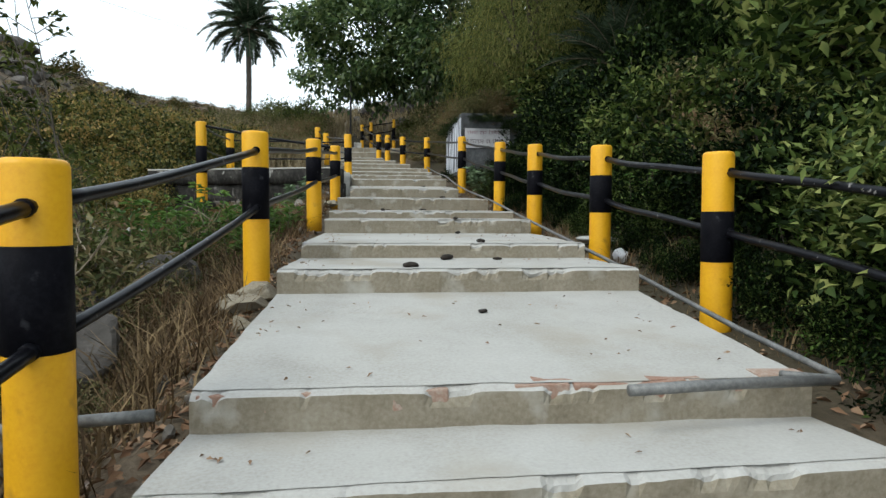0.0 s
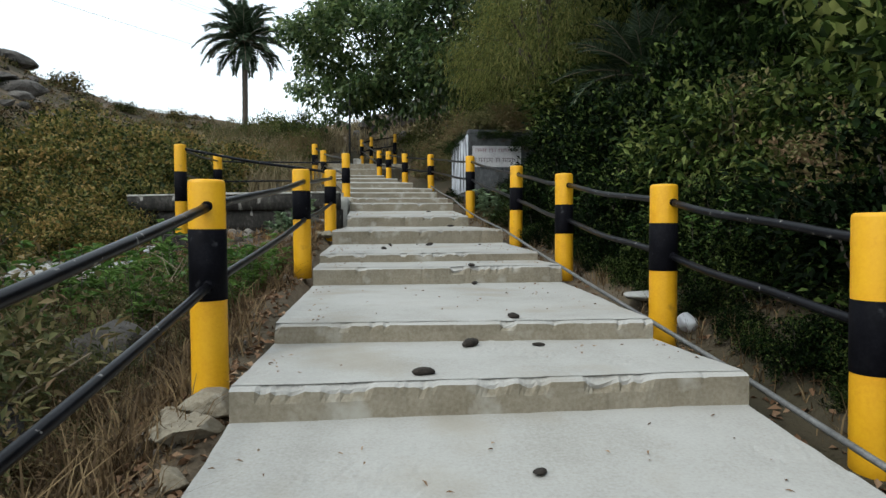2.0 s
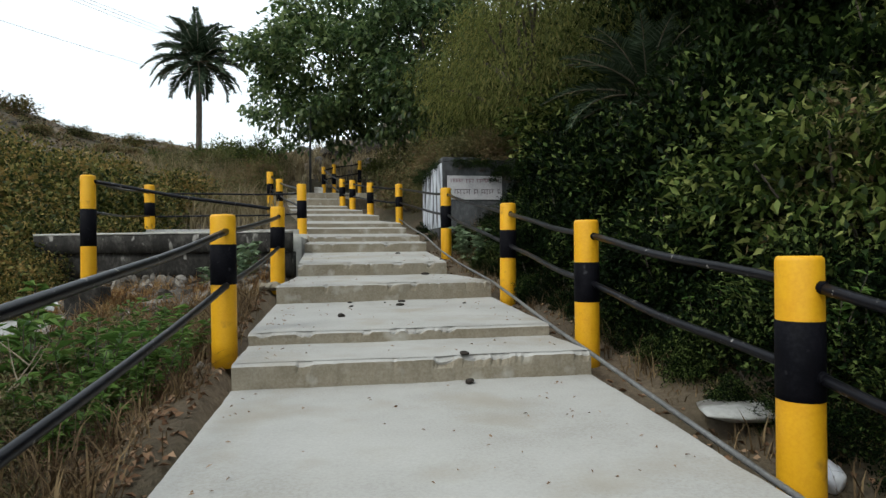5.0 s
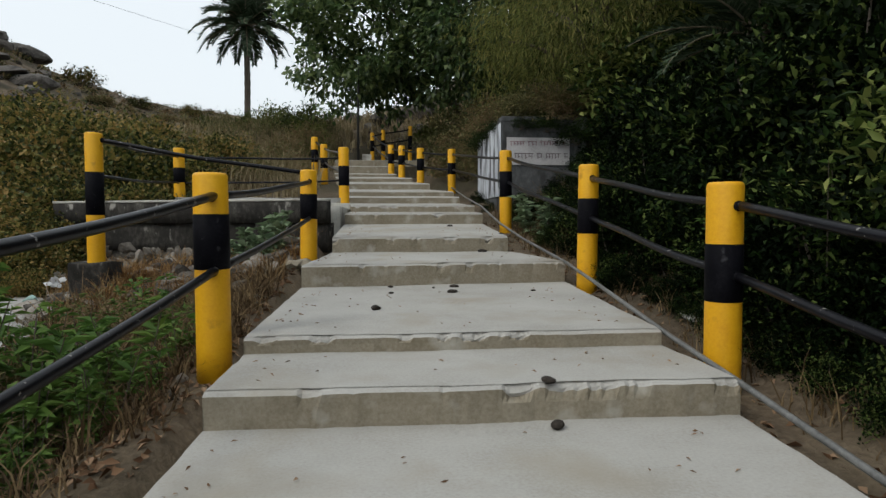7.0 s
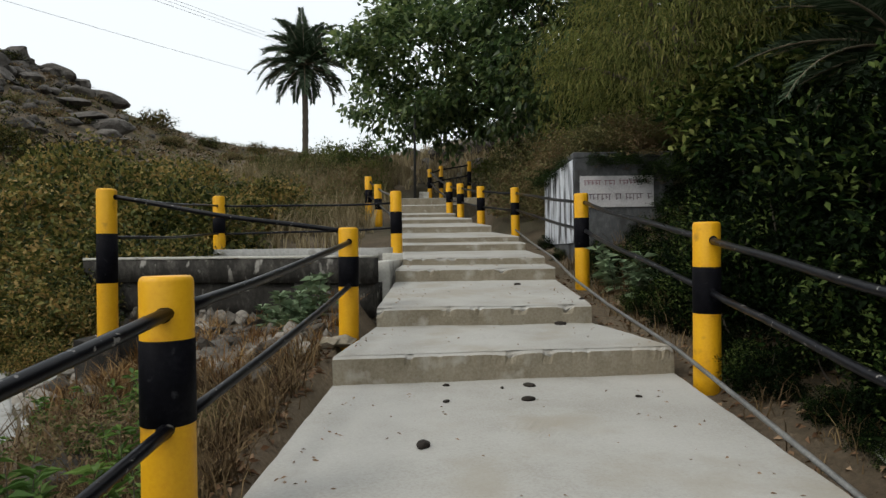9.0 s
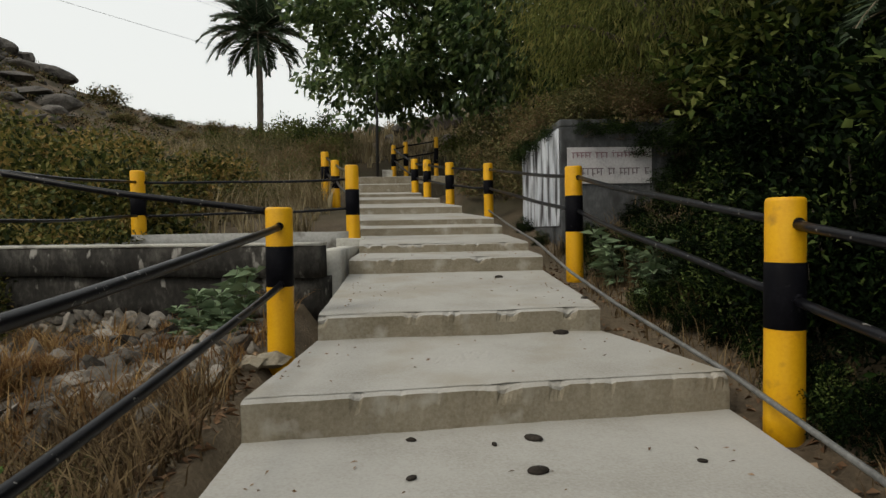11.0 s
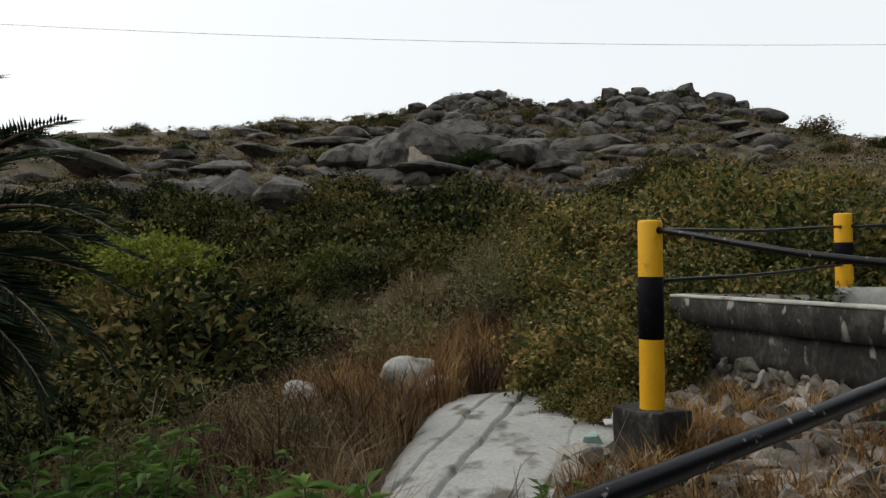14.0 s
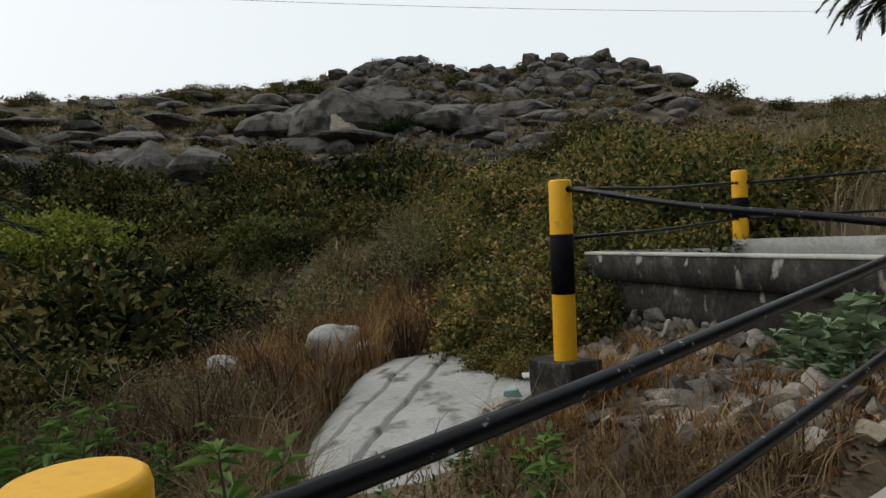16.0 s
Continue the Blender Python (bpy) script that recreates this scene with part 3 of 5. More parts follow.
def rail(a, b, ra=0.022, sag=0.02):
    a, b = np.array(a, float), np.array(b, float)
    t = np.linspace(0, 1, 14)[:, None]
    bend = np.array([0, 0, -1.0]) * sag * 4 * t * (1 - t) + 0.006 * np.sin(t * 9 + a[1])
    mid = (a + b) / 2
    ob = new("rail", mesh("rail", *tube(a + (b - a) * t + bend - mid, ra, 10), RAIL, True))
    ob.location = mid
    u = (b - a) / np.linalg.norm(b - a)
    for end in (a + u * (RAD + 0.004) - mid, b - u * (RAD + 0.004) - mid):
        part("collar", mesh("collar", *tube([end - u * 0.014, end - u * 0.010, end + u * 0.010, end + u * 0.014], [ra, ra * 1.14, ra * 1.14, ra], 10), BLACK, True), ob)
    return tagged(ob, "black painted steel pipe rail with chipped paint", "rail", "railing bars")


def bay(p, q, levels=((0.12, 0.12), (0.55, 0.55)), off=0.0, ra=0.025, sag=0.02):
    x0, y0, z0 = POSTS[p][:3]
    x1, y1, z1 = POSTS[q][:3]
    for a, b in levels:
        rail((x0 + off, y0, z0 - a), (x1 + off, y1, z1 - b), ra, sag)


for p, q in (("L0", "L1"), ("L1", "L2"), ("L2", "L3"), ("L3", "L4")):
    bay(p, q, ((0.13, 0.13), (0.55, 0.55)), 0.03)
for p, q in (("R0", "R1"), ("R1", "R2"), ("R2", "R3"), ("R3", "R4"), ("R4", "R5"), ("R5", "R6"), ("R6", "R7"), ("R7", "R8"), ("R8", "R9"), ("L5", "L6"), ("L6", "L7"), ("R9", "T1"), ("T1", "T2"), ("T2", "T3")):
    bay(p, q, ((0.12, 0.12), (0.5, 0.5)), 0.02)
bay("P1", "L4", ((0.07, 0.04),), 0.0, 0.025)
bay("P1", "P2", ((0.08, 0.16), (0.5, 0.62)), 0.0, 0.018)
bay("P2", "L5", ((0.16, 0.2), (0.62, 0.62)), 0.0, 0.018)
tagged(new("service_pipe", mesh("service_pipe", *tube([(2.02, 2.72, 0.76), (2.24, 2.70, 0.74), (2.28, 2.78, 0.74), (2.42, 3.6, 0.76), (2.5, 4.95, 0.90), (2.47, 6.8, 1.14), (2.5, 8.06, 1.28), (2.5, 8.8, 1.37), (2.58, 10.1, 1.5), (2.66, 11.4, 1.62), (2.55, 13, 1.83), (2.5, 14.3, 2.02), (2.5, 16.0, 2.3), (2.5, 18, 2.52), (2.45, 20.3, 2.85)], 0.016, 8), GALV, True)), "thin grey pipe laid along the step edge", "pipe")
tagged(new("loose_pipe", mesh("loose_pipe", *tube([(1.38, 2.63, 0.745), (1.8, 2.67, 0.745), (2.24, 2.71, 0.735)], 0.021, 10), GALV, True)), "short grey steel pipe lying on the brick step edge", "pipe")
tagged(new("drain_pipe", mesh("drain_pipe", *tube([(-0.27, 2.83, 0.655), (-0.6, 2.80, 0.645), (-1.3, 2.7, 0.6)], 0.022, 10), GALV, True)), "short grey pipe sticking out beside the steps", "pipe")


# ---- platform beside the steps ----
def wall_run(pts, z0, z1, thick, step=0.25, wob=0.012):
    """A wall along plan points with uneven faces: (vertices, quads)."""
    out = []
    for (xa, ya), (xb, yb) in zip(pts[:-1], pts[1:]):
        L = math.hypot(xb - xa, yb - ya)
        nx, nz = max(2, int(L / step)), max(2, int((z1 - z0) / 0.12))
        d = np.array([(xb - xa) / L, (yb - ya) / L])
        nrm = np.array([d[1], -d[0]])
        ring = [(-0.5, q) for q in np.linspace(0, 1, nz + 1)] + [(0.5, q) for q in np.linspace(1, 0, nz + 1)]
        v = []
        for a in np.linspace(0, 1, nx + 1):
            for s, q in ring:
                p = np.array([xa, ya]) + d * L * a + nrm * -s * thick
                z = z0 + (z1 - z0) * q
                w = noise.noise((p[0] * 2.3, p[1] * 2.3, z * 2.3)) * wob
                v.append((p[0] + nrm[0] * w, p[1] + nrm[1] * w, z + (w * 0.8 if q in (0, 1) else 0)))
        k = len(ring)
        f = [[a * k + b, (a + 1) * k + b, (a + 1) * k + (b + 1) % k, a * k + (b + 1) % k] for a in range(nx) for b in range(k)]
        caps = []
        for base in (0, nx * k):
            for b in range(nz):
                quad = [base + b, base + b + 1, base + k - 2 - b, base + k - 1 - b]
                caps.append(quad if base == 0 else quad[::-1])
        out.append((np.array(v), np.array(f + caps)))
    return merged(out)


platform = tagged(empty("platform_wall"), "dark weathered retaining wall of a small platform", "wall", kind="structure")
FRONT = [(0.01, 14.25), (-4.44, 15.81)]
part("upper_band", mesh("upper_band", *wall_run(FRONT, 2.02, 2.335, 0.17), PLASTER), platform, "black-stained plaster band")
part("coping", mesh("coping", *wall_run(FRONT, 2.335, 2.37, 0.185, wob=0.006), COPING), platform, "pale worn coping")
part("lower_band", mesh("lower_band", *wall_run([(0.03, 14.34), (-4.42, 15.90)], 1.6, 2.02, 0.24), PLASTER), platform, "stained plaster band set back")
part("footing", mesh("footing", *wall_run([(0.03, 14.41), (-4.42, 15.97)], 0.5, 1.6, 0.24, wob=0.05), STONE), platform, "rough rubble footing")
part("back_wall", mesh("back_wall", *merged([wall_run([(-4.5, 15.98), (-2.95, 16.85)], 1.9, 2.37, 0.2), wall_run([(-2.95, 16.87), (0.0, 17.12)], 1.9, 2.475, 0.2)]), SLAB), platform, "pale low back wall")
part("cheek", mesh("cheek", *wall_run([(0.02, 14.48), (0.04, 17.0)], 1.4, 2.27, 0.26), COPING), platform, "concrete cheek along the steps")
v, f = box(-0.16, 0.22, 16.85, 17.3, 1.9, 2.38, 0.02, 0.02)
part("post_pad", mesh("post_pad", v, f, COPING), platform, "pale concrete pad under the post")
bm = bmesh.new()
fl = [bm.verts.new(p) for p in ((0.0, 14.4, 2.14), (0.0, 17.05, 2.14), (-2.9, 16.82, 2.14), (-4.4, 15.98, 2.14), (-4.4, 15.95, 2.14))]
bm.faces.new(fl)
g = bmesh.ops.extrude_face_region(bm, geom=bm.faces[:])
for q in g["geom"]:
    if isinstance(q, bmesh.types.BMVert):
        q.co.z -= 0.3
fm = bpy.data.meshes.new("platform_floor")
bmesh.ops.recalc_face_normals(bm, faces=bm.faces[:])
bm.to_mesh(fm)
bm.free()
fm.materials.append(SLAB)
part("platform_floor", fm, platform)
ROCKS = [rock("stone", 40 + k, 11, 3, STONE, 0.42, 0.75, False) for k in range(6)]
for k in range(190):
    a = R.uniform(0.02, 0.98)
    z = R.uniform(0.95, 1.62)
    s = R.uniform(0.10, 0.22)
    x, y = 0.03 - 4.45 * a, 14.29 + 1.56 * a - R.uniform(0, 0.06) - max(0, 1.3 - z) * 0.5
    st = new("stone", ROCKS[k % 6])
    st.parent = platform
    st.matrix_world = pose(x, y, z, *R.uniform(0, 360, 3)) @ Matrix.Diagonal((s, s * 0.8, s * 0.65, 1))

v, f = box(-2.81, -2.37, 12.70, 13.12, 0.7, 1.57, 0.02, 0.03, 4)
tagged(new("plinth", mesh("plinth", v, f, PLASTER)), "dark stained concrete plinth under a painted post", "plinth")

# loose rubble on the slope below the platform and beside the steps
LOOSE = [rock("loose_stone", 60 + k, 11, 3, STONE, 0.4, 0.72, False) for k in range(5)]
for k in range(170):
    if k < 130:
        x, y = R.uniform(-2.9, -0.3), R.uniform(12.0, 14.5)
    else:
        x, y = R.uniform(-0.75, -0.3) , R.uniform(2.9, 12)
    s = R.uniform(0.05, 0.2) if k < 130 else R.uniform(0.02, 0.06)
    z = float(ground_height(x, y))
    ob = new("loose_stone", LOOSE[k % 5])
    ob.matrix_world = pose(x, y, z + s * 0.25, *R.uniform(0, 360, 3)) @ Matrix.Diagonal((s, s * 0.8, s * 0.6, 1))
    tagged(ob, "broken grey rubble stone on dry earth", "stone", "loose rubble")
for k in range(110):
    x = R.uniform(-4.3, -0.4)
    y = 14.1 - 0.35 * x - R.uniform(0.0, 1.3)
    s = R.uniform(0.06, 0.2)
    ob = new("loose_stone", LOOSE[k % 5])
    ob.matrix_world = pose(x, y, float(ground_height(x, y)) + s * 0.2, *R.uniform(0, 360, 3)) @ Matrix.Diagonal((s, s * 0.8, s * 0.6, 1))
    tagged(ob, "broken grey rubble stone on dry earth", "stone", "loose rubble")
FLAT = [rock("flat_stone", 140 + k, 9, 2, STONE, 0.45, 0.7, False) for k in range(4)]
for k in range(130):
    x, y = R.uniform(-3.3, -0.35), R.uniform(12.5, 14.5)
    s = R.uniform(0.14, 0.34)
    ob = new("flat_stone", FLAT[k % 4])
    ob.matrix_world = pose(x, y, float(ground_height(x, y)) + 0.03, R.normal() * 22 + 12, R.normal() * 22, R.uniform(0, 360)) @ Matrix.Diagonal((s, s * 0.75, s * 0.28, 1))
    tagged(ob, "flat broken stone lying on rubble", "stone", "broken flat stones")
for x, y, s, sz in ((-0.36, 5.02, 0.2, 0.11), (-0.33, 5.28, 0.25, 0.13), (-0.45, 5.1, 0.22, 0.1), (-0.52, 5.25, 0.15, 0.12), (-0.3, 4.55, 0.12, 0.08), (-0.12, 12.55, 0.2, 0.1), (-0.25, 12.45, 0.15, 0.1)):
    ob = new("concrete_lump", rock("concrete_lump", int(s * 1000), 16, 4, RISER, 0.4, 0.75, False))
    ob.matrix_world = pose(x, y, float(ground_height(x, y)) + sz * 0.3, 10, 5, x * 900) @ Matrix.Diagonal((s, s * 0.75, sz, 1))
    tagged(ob, "broken pale concrete lump at the foot of a post", "concrete lump", "concrete lumps")
for x, y, s, sz in ((-1.25, 4.3, 0.6, 0.42), (-1.75, 5.4, 0.75, 0.5), (-1.1, 3.3, 0.4, 0.3), (-2.3, 3.7, 0.7, 0.5), (-1.5, 6.9, 0.5, 0.35), (-1.6, 10.6, 0.5, 0.2)):
    ob = new("boulder", rock("boulder", int(x * -700), 15, 4, GRANITE, 0.45, 0.75, False))
    ob.matrix_world = pose(x, y, float(ground_height(x, y)) + sz * 0.15, 8, -6, y * 70) @ Matrix.Diagonal((s, s * 0.8, sz, 1))
    tagged(ob, "grey granite boulder half buried in dry scrub", "boulder", "boulders by the steps")
BK = mesh("brick", *box(-0.11, 0.11, -0.052, 0.052, -0.035, 0.035, 0.008, 0.006), BRICK)
for x, y, z, a in ((-0.62, 2.86, 0.34, 40), (-0.75, 3.1, 0.33, 75)):
    ob = new("brick", BK)
    ob.matrix_world = pose(x, y, float(ground_height(x, y)) + 0.035 if z < 0.4 else float(ground_height(x, y)) + 0.1, 3, 5, a)
    tagged(ob, "loose broken brick fallen beside the steps", "brick", "fallen bricks")
step_with_bricks = stairs.children[6]
for k in (0, 1, 3, 5, 6, 7, 8, 9):
    ob = new("brick", BK)
    ob.parent = step_with_bricks
    x = -0.04 + 0.235 * k
    ob.matrix_world = pose(x, 2.93 - 0.08 * (x / 2.4 - 0.5) * 1.0 - (0.02 if k > 4 else 0.028), 0.664 if k < 5 else 0.676, R.normal() * 1.5, R.normal() * 1.5, R.normal() * 2)

for k in range(6):
    ob = new("brick", BK)
    ob.parent = step_with_bricks
    x = 0.98 + 0.232 * k
    ob.matrix_world = pose(x, 2.945 - 0.08 * (x / 2.4 - 0.5) + R.normal() * 0.006, 0.682 + R.normal() * 0.002, R.normal() * 1.5, R.normal() * 1.5, R.normal() * 3)

# pale rock slab: a low whaleback with open joints
def slab_rock():
    n, m = 150, 150
    v = []
    for i in range(n + 1):
        for j in range(m + 1):
            a, b = i / n * 2 - 1, j / m * 2 - 1
            x, y = a * 2.75, b * (1.35 - 0.2 * a)
            r = abs(a) ** 4 + abs(b) ** 4
            z = 0.28 * (1 - min(1, r) ** 1.6) - 0.10 * a + 0.12 * b
            z += 0.04 * noise.noise((x * 0.9, y * 0.9, 1)) + 0.012 * noise.noise((x * 5, y * 5, 3))
            for off, w, dp in ((-0.75, 0.035, 0.07), (-0.3, 0.045, 0.08), (0.6, 0.02, 0.025)):
                e = abs(y + 0.12 * x + 0.05 * noise.noise((x * 2.2, off * 9, 0)) - off)
                z -= dp * max(0, 1 - e / w)
            v.append((x, y, z - (0.6 if max(abs(a), abs(b)) > 0.995 else 0)))
    f = [[i * (m + 1) + j, (i + 1) * (m + 1) + j, (i + 1) * (m + 1) + j + 1, i * (m + 1) + j + 1] for i in range(n) for j in range(m)]
    return mesh("rock_slab", v, np.array(f), SLAB)


ob = new("rock_slab", slab_rock())
ob.matrix_world = pose(-4.4, 13.05, 0.73, 0, 0, -47)
tagged(ob, "broad pale grey rock slab with long cracks", "rock")
for x, y, s, sz, c in ((-7.4, 13.5, 0.5, 0.62, 8), (-9.4, 12.6, 0.5, 0.5, 4), (-7.0, 13.75, 0.4, 0.34, 5)):
    ob = new("boulder", rock("boulder", int(y * 31), c + 4, 3, SLAB, 0.4, 0.75))
    ob.matrix_world = pose(x, y, float(ground_height(x, y)) + sz * 0.35, 10, 5, x * 40) @ Matrix.Diagonal((s, s * 0.8, sz, 1))
    tagged(ob, "pale grey boulder standing in brown grass", "boulder", "boulders in the valley")

# ---- water tank with painted notice ----
tank = tagged(empty("tank"), "old concrete tank with whitewashed side and painted notice", "tank")
v, f = box(2.96, 4.56, 16.52, 19.3, 1.9, 3.86, 0.015, 0.01, 6)
part("body", mesh("body", v, f, OLD_WALL), tank)
v, f = box(2.955, 4.57, 16.515, 19.31, 3.862, 3.96, 0.015, 0.008, 5)
part("roof_slab", mesh("roof_slab", v, f, OLD_WALL), tank, "thin dark roof slab")
v, f = box(2.935, 2.956, 16.56, 19.24, 2.5, 3.84, 0.004)
part("whitewashed_panel", mesh("whitewashed_panel", v, f, WHITEWASH), tank, "white-painted side streaked with black")
v, f = box(3.05, 4.23, 16.495, 16.512, 3.07, 3.57, 0.003)
board = part("notice_board", mesh("notice_board", v, f, PLAQUE), tank, "faded white notice with two lines")
for row, (z, h, material, words) in enumerate(((3.46, 0.085, INK, ((3.22, 3.5), (3.55, 3.72), (3.78, 4.1), (4.2, 4.27))), (3.23, 0.11, DARK_INK, ((3.2, 3.26), (3.3, 3.66), (3.72, 3.82), (3.88, 4.17), (4.23, 4.3))))):
    for a, b in [(p - 0.11, q - 0.11) for p, q in words]:
        pieces = [box(a, b, 16.489, 16.4945, z + h / 2 - 0.012, z + h / 2, 0)]
        q = a + 0.015
        while q < b - 0.01:
            lo = z - h / 2 + R.uniform(0, 0.03)
            pieces.append(box(q, q + 0.013, 16.489, 16.4945, lo, z + h / 2 - 0.0125, 0))
            if R.random() < 0.75 and q + 0.05 < b:
                pieces.append(box(q + 0.0135, q + 0.04, 16.489, 16.4945, lo + 0.02, lo + 0.034, 0))
            q += R.uniform(0.05, 0.075)
        vv, ff = [], []
        for pv, pf in pieces:
            ff += [[k + len(vv) for k in face] for face in pf]
            vv += pv
        part("lettering", mesh("lettering", vv, ff, material), board, "faded dark painted letters")

ob = new("pole", mesh("pole", *tube([(-0.09, 27.7, 4.15), (-0.08, 27.7, 5.6), (-0.06, 27.7, 7.4)], [0.05, 0.045, 0.04], 10), IRON, True))
tagged(ob, "thin dark pole at the top of the steps", "pole")
v, f = box(0.05, 0.37, 27.75, 27.95, 4.19, 4.42, 0.02, 0.01)
tagged(new("stone_block", mesh("stone_block", v, f, COPING)), "small pale stone block at the pole's foot", "stone block")

# ---- dung, litter ----
DROPS = ((0.78, 4.87, 0.995, 0.06), (1.12, 5.52, 1.0, 0.075), (1.44, 5.75, 1.125, 0.055), (1.52, 5.45, 1.0, 0.04), (1.14, 4.1, 0.795, 0.035), (0.74, 9.74, 1.41, 0.06), (1.46, 11.05, 1.423, 0.05), (1.4, 10.65, 1.42, 0.05),
         (1.57, 7.9, 1.132, 0.05), (1.56, 8.03, 1.303, 0.045), (0.86, 11.1, 1.424, 0.03), (0.86, 10.63, 1.42, 0.028), (1.26, 11.0, 1.423, 0.022), (2.14, 10.7, 1.42, 0.025), (1.78, 14.4, 1.965, 0.05), (2.3, 13.1, 1.87, 0.05), (1.99, 13.2, 1.875, 0.03), (1.98, 12.6, 1.675, 0.06), (0.91, 13.8, 1.92, 0.025))
for k, (x, y, z, s) in enumerate(DROPS):
    ob = new("dung", rock("dung", 200 + k, 2, 2, DUNG))
    ob.matrix_world = pose(x, y, z + s * 0.2, 0, 0, k * 53) @ Matrix.Diagonal((s, s * 0.62, s * 0.38, 1))
    tagged(ob, "small dark dried dung lump on the concrete", "dung", "dung on the steps")
ob = new("plastic_bag", rock("plastic_bag", 77, 9, 3, PLASTIC))
ob.matrix_world = pose(2.92, 6.32, float(ground_height(2.92, 6.32)) + 0.06, 20, 0, 30) @ Matrix.Diagonal((0.1, 0.08, 0.09, 1))
tagged(ob, "crumpled clear white plastic bag on dry earth", "litter")
ob = new("plastic_bag", rock("plastic_bag", 79, 12, 3, surface("blue_green_plastic", [(0.16, 0.27, 0.24), (0.3, 0.42, 0.38)], 9, 40, 0.45, 0.5, 0.02), 0.35, 0.7, False))
ob.matrix_world = pose(-3.49, 13.22, 1.07, 20, 30, 30) @ Matrix.Diagonal((0.13, 0.09, 0.14, 1))
tagged(ob, "crumpled pale blue-green plastic sheet beside the plinth", "litter")
ob = new("flat_stone", rock("flat_stone", 78, 8, 2, SLAB))
ob.matrix_world = pose(3.05, 7.1, float(ground_height(3.05, 7.1)) + 0.03, 0, 4, 20) @ Matrix.Diagonal((0.42, 0.25, 0.06, 1))
tagged(ob, "flat pale stone beside the steps", "stone")
ob = new("flat_stone", ob.data)
ob.matrix_world = pose(3.2, 9.6, float(ground_height(3.2, 9.6)) + 0.02, 0, -5, 80) @ Matrix.Diagonal((0.36, 0.2, 0.05, 1))
tagged(ob, "flat pale stone beside the steps", "stone")
for k in range(14):
    x, y = R.uniform(-3.3, -2.7), R.uniform(13.15, 13.5)
    v, f = box(-0.5, 0.5, -0.5, 0.5, -0.5, 0.5, 0.06, 0.25, 2)
    ob = new("litter_scrap", mesh("litter_scrap", v, f, (PLASTIC, COPING, LITTER)[k % 3]))
    s = R.uniform(0.05, 0.14)
    ob.matrix_world = pose(x, y, 1.3 + R.uniform(-0.05, 0.1), *R.uniform(0, 360, 3)) @ Matrix.Diagonal((s, s * 0.6, s * 0.15, 1))
    tagged(ob, "scrap of pale rubbish dumped behind the plinth", "litter", "rubbish heap")


# ---- grass and fallen leaves ----
def blades(x, y, z, h, rng, lean=0.5, width=0.007):
    n = len(x)
    a = rng.uniform(0, 2 * np.pi, n)
    d = np.stack([np.cos(a), np.sin(a), np.zeros(n)], 1)
    s = np.stack([-d[:, 1], d[:, 0], d[:, 2]], 1) * width * rng.uniform(0.6, 1.4, n)[:, None]
    H = h * rng.uniform(0.5, 1.2, n)
    k = lean * rng.uniform(0.2, 1.2, n) * H
    p0 = np.stack([x, y, z - 0.02], 1)
    p1 = p0 + d * (k * 0.3)[:, None] + np.stack([0 * x, 0 * x, H * 0.55], 1)
    p2 = p0 + d * k[:, None] + np.stack([0 * x, 0 * x, H * rng.uniform(0.75, 1, n)], 1)
    v = np.stack([p0 - s, p0 + s, p1 + s * 0.8, p1 - s * 0.8, p2], 1).reshape(-1, 3)
    q = np.arange(n)[:, None] * 5
    return v, np.concatenate([q + [0, 1, 2], q + [0, 2, 3], q + [3, 2, 4]], 1).reshape(-1, 3)


def grass(name, n, xr, yr, h, tufts, rng, label, lean=0.5, width=0.006, keep=None, material=GRASS):
    cx, cy = rng.uniform(*xr, tufts), rng.uniform(*yr, tufts)
    if keep is not None:
        ok = keep(cx, cy)
        cx, cy = cx[ok], cy[ok]
    k = rng.integers(len(cx), size=n)
    x, y = cx[k] + rng.normal(size=n) * 0.07, cy[k] + rng.normal(size=n) * 0.07
    hh = h * rng.uniform(0.35, 1.3, len(cx))[k]
    v, f = blades(x, y, ground_height(x, y), hh, rng, lean, width)
    return tagged(new(name, mesh(name, v, f, material)), label, "grass", kind="stuff")


off_slab = lambda x, y: ((x + 4.4) * 0.68 - (y - 13.05) * 0.73) ** 2 / 7.6 + ((x + 4.4) * 0.73 + (y - 13.05) * 0.68) ** 2 / 1.9 > 1
grass("dry_grass", 15000, (-5.5, -0.55), (1.5, 12.2), 0.4, 800, R, "brown dry grass and dead twigs beside the steps", 1.5, 0.005, off_slab)
grass("dry_grass", 7000, (-1.3, -0.34), (1.5, 12.4), 0.24, 520, R, "short dead grass and twigs along the step edge", 1.1, 0.005)
grass("dry_grass", 5000, (-7.5, -2.2), (9.6, 12.4), 0.55, 200, R, "brown dry grass below the rail", 1.1, 0.005, off_slab)
grass("dry_grass", 9000, (-11, -5.2), (12.2, 16.5), 0.8, 260, R, "tall rust-brown dry grass round the boulders", 0.6, 0.008, off_slab, RUST_GRASS)
grass("dry_grass", 2200, (-4.2, -1.5), (13.7, 15.0), 0.26, 70, R, "orange-brown dry grass at the wall foot", 0.9, 0.006, lambda x, y: y < 13.9 - 0.35 * x, RUST_GRASS)
grass("verge_grass", 2600, (2.8, 4.4), (12.5, 16.4), 0.34, 120, R, "dead brown grass below the tank", 0.9, 0.005)
grass("dry_grass", 2600, (-3.6, -2.2), (12.2, 13.6), 0.34, 60, R, "orange-brown dry grass tufts round the plinth", 0.9, 0.006, off_slab, RUST_GRASS)
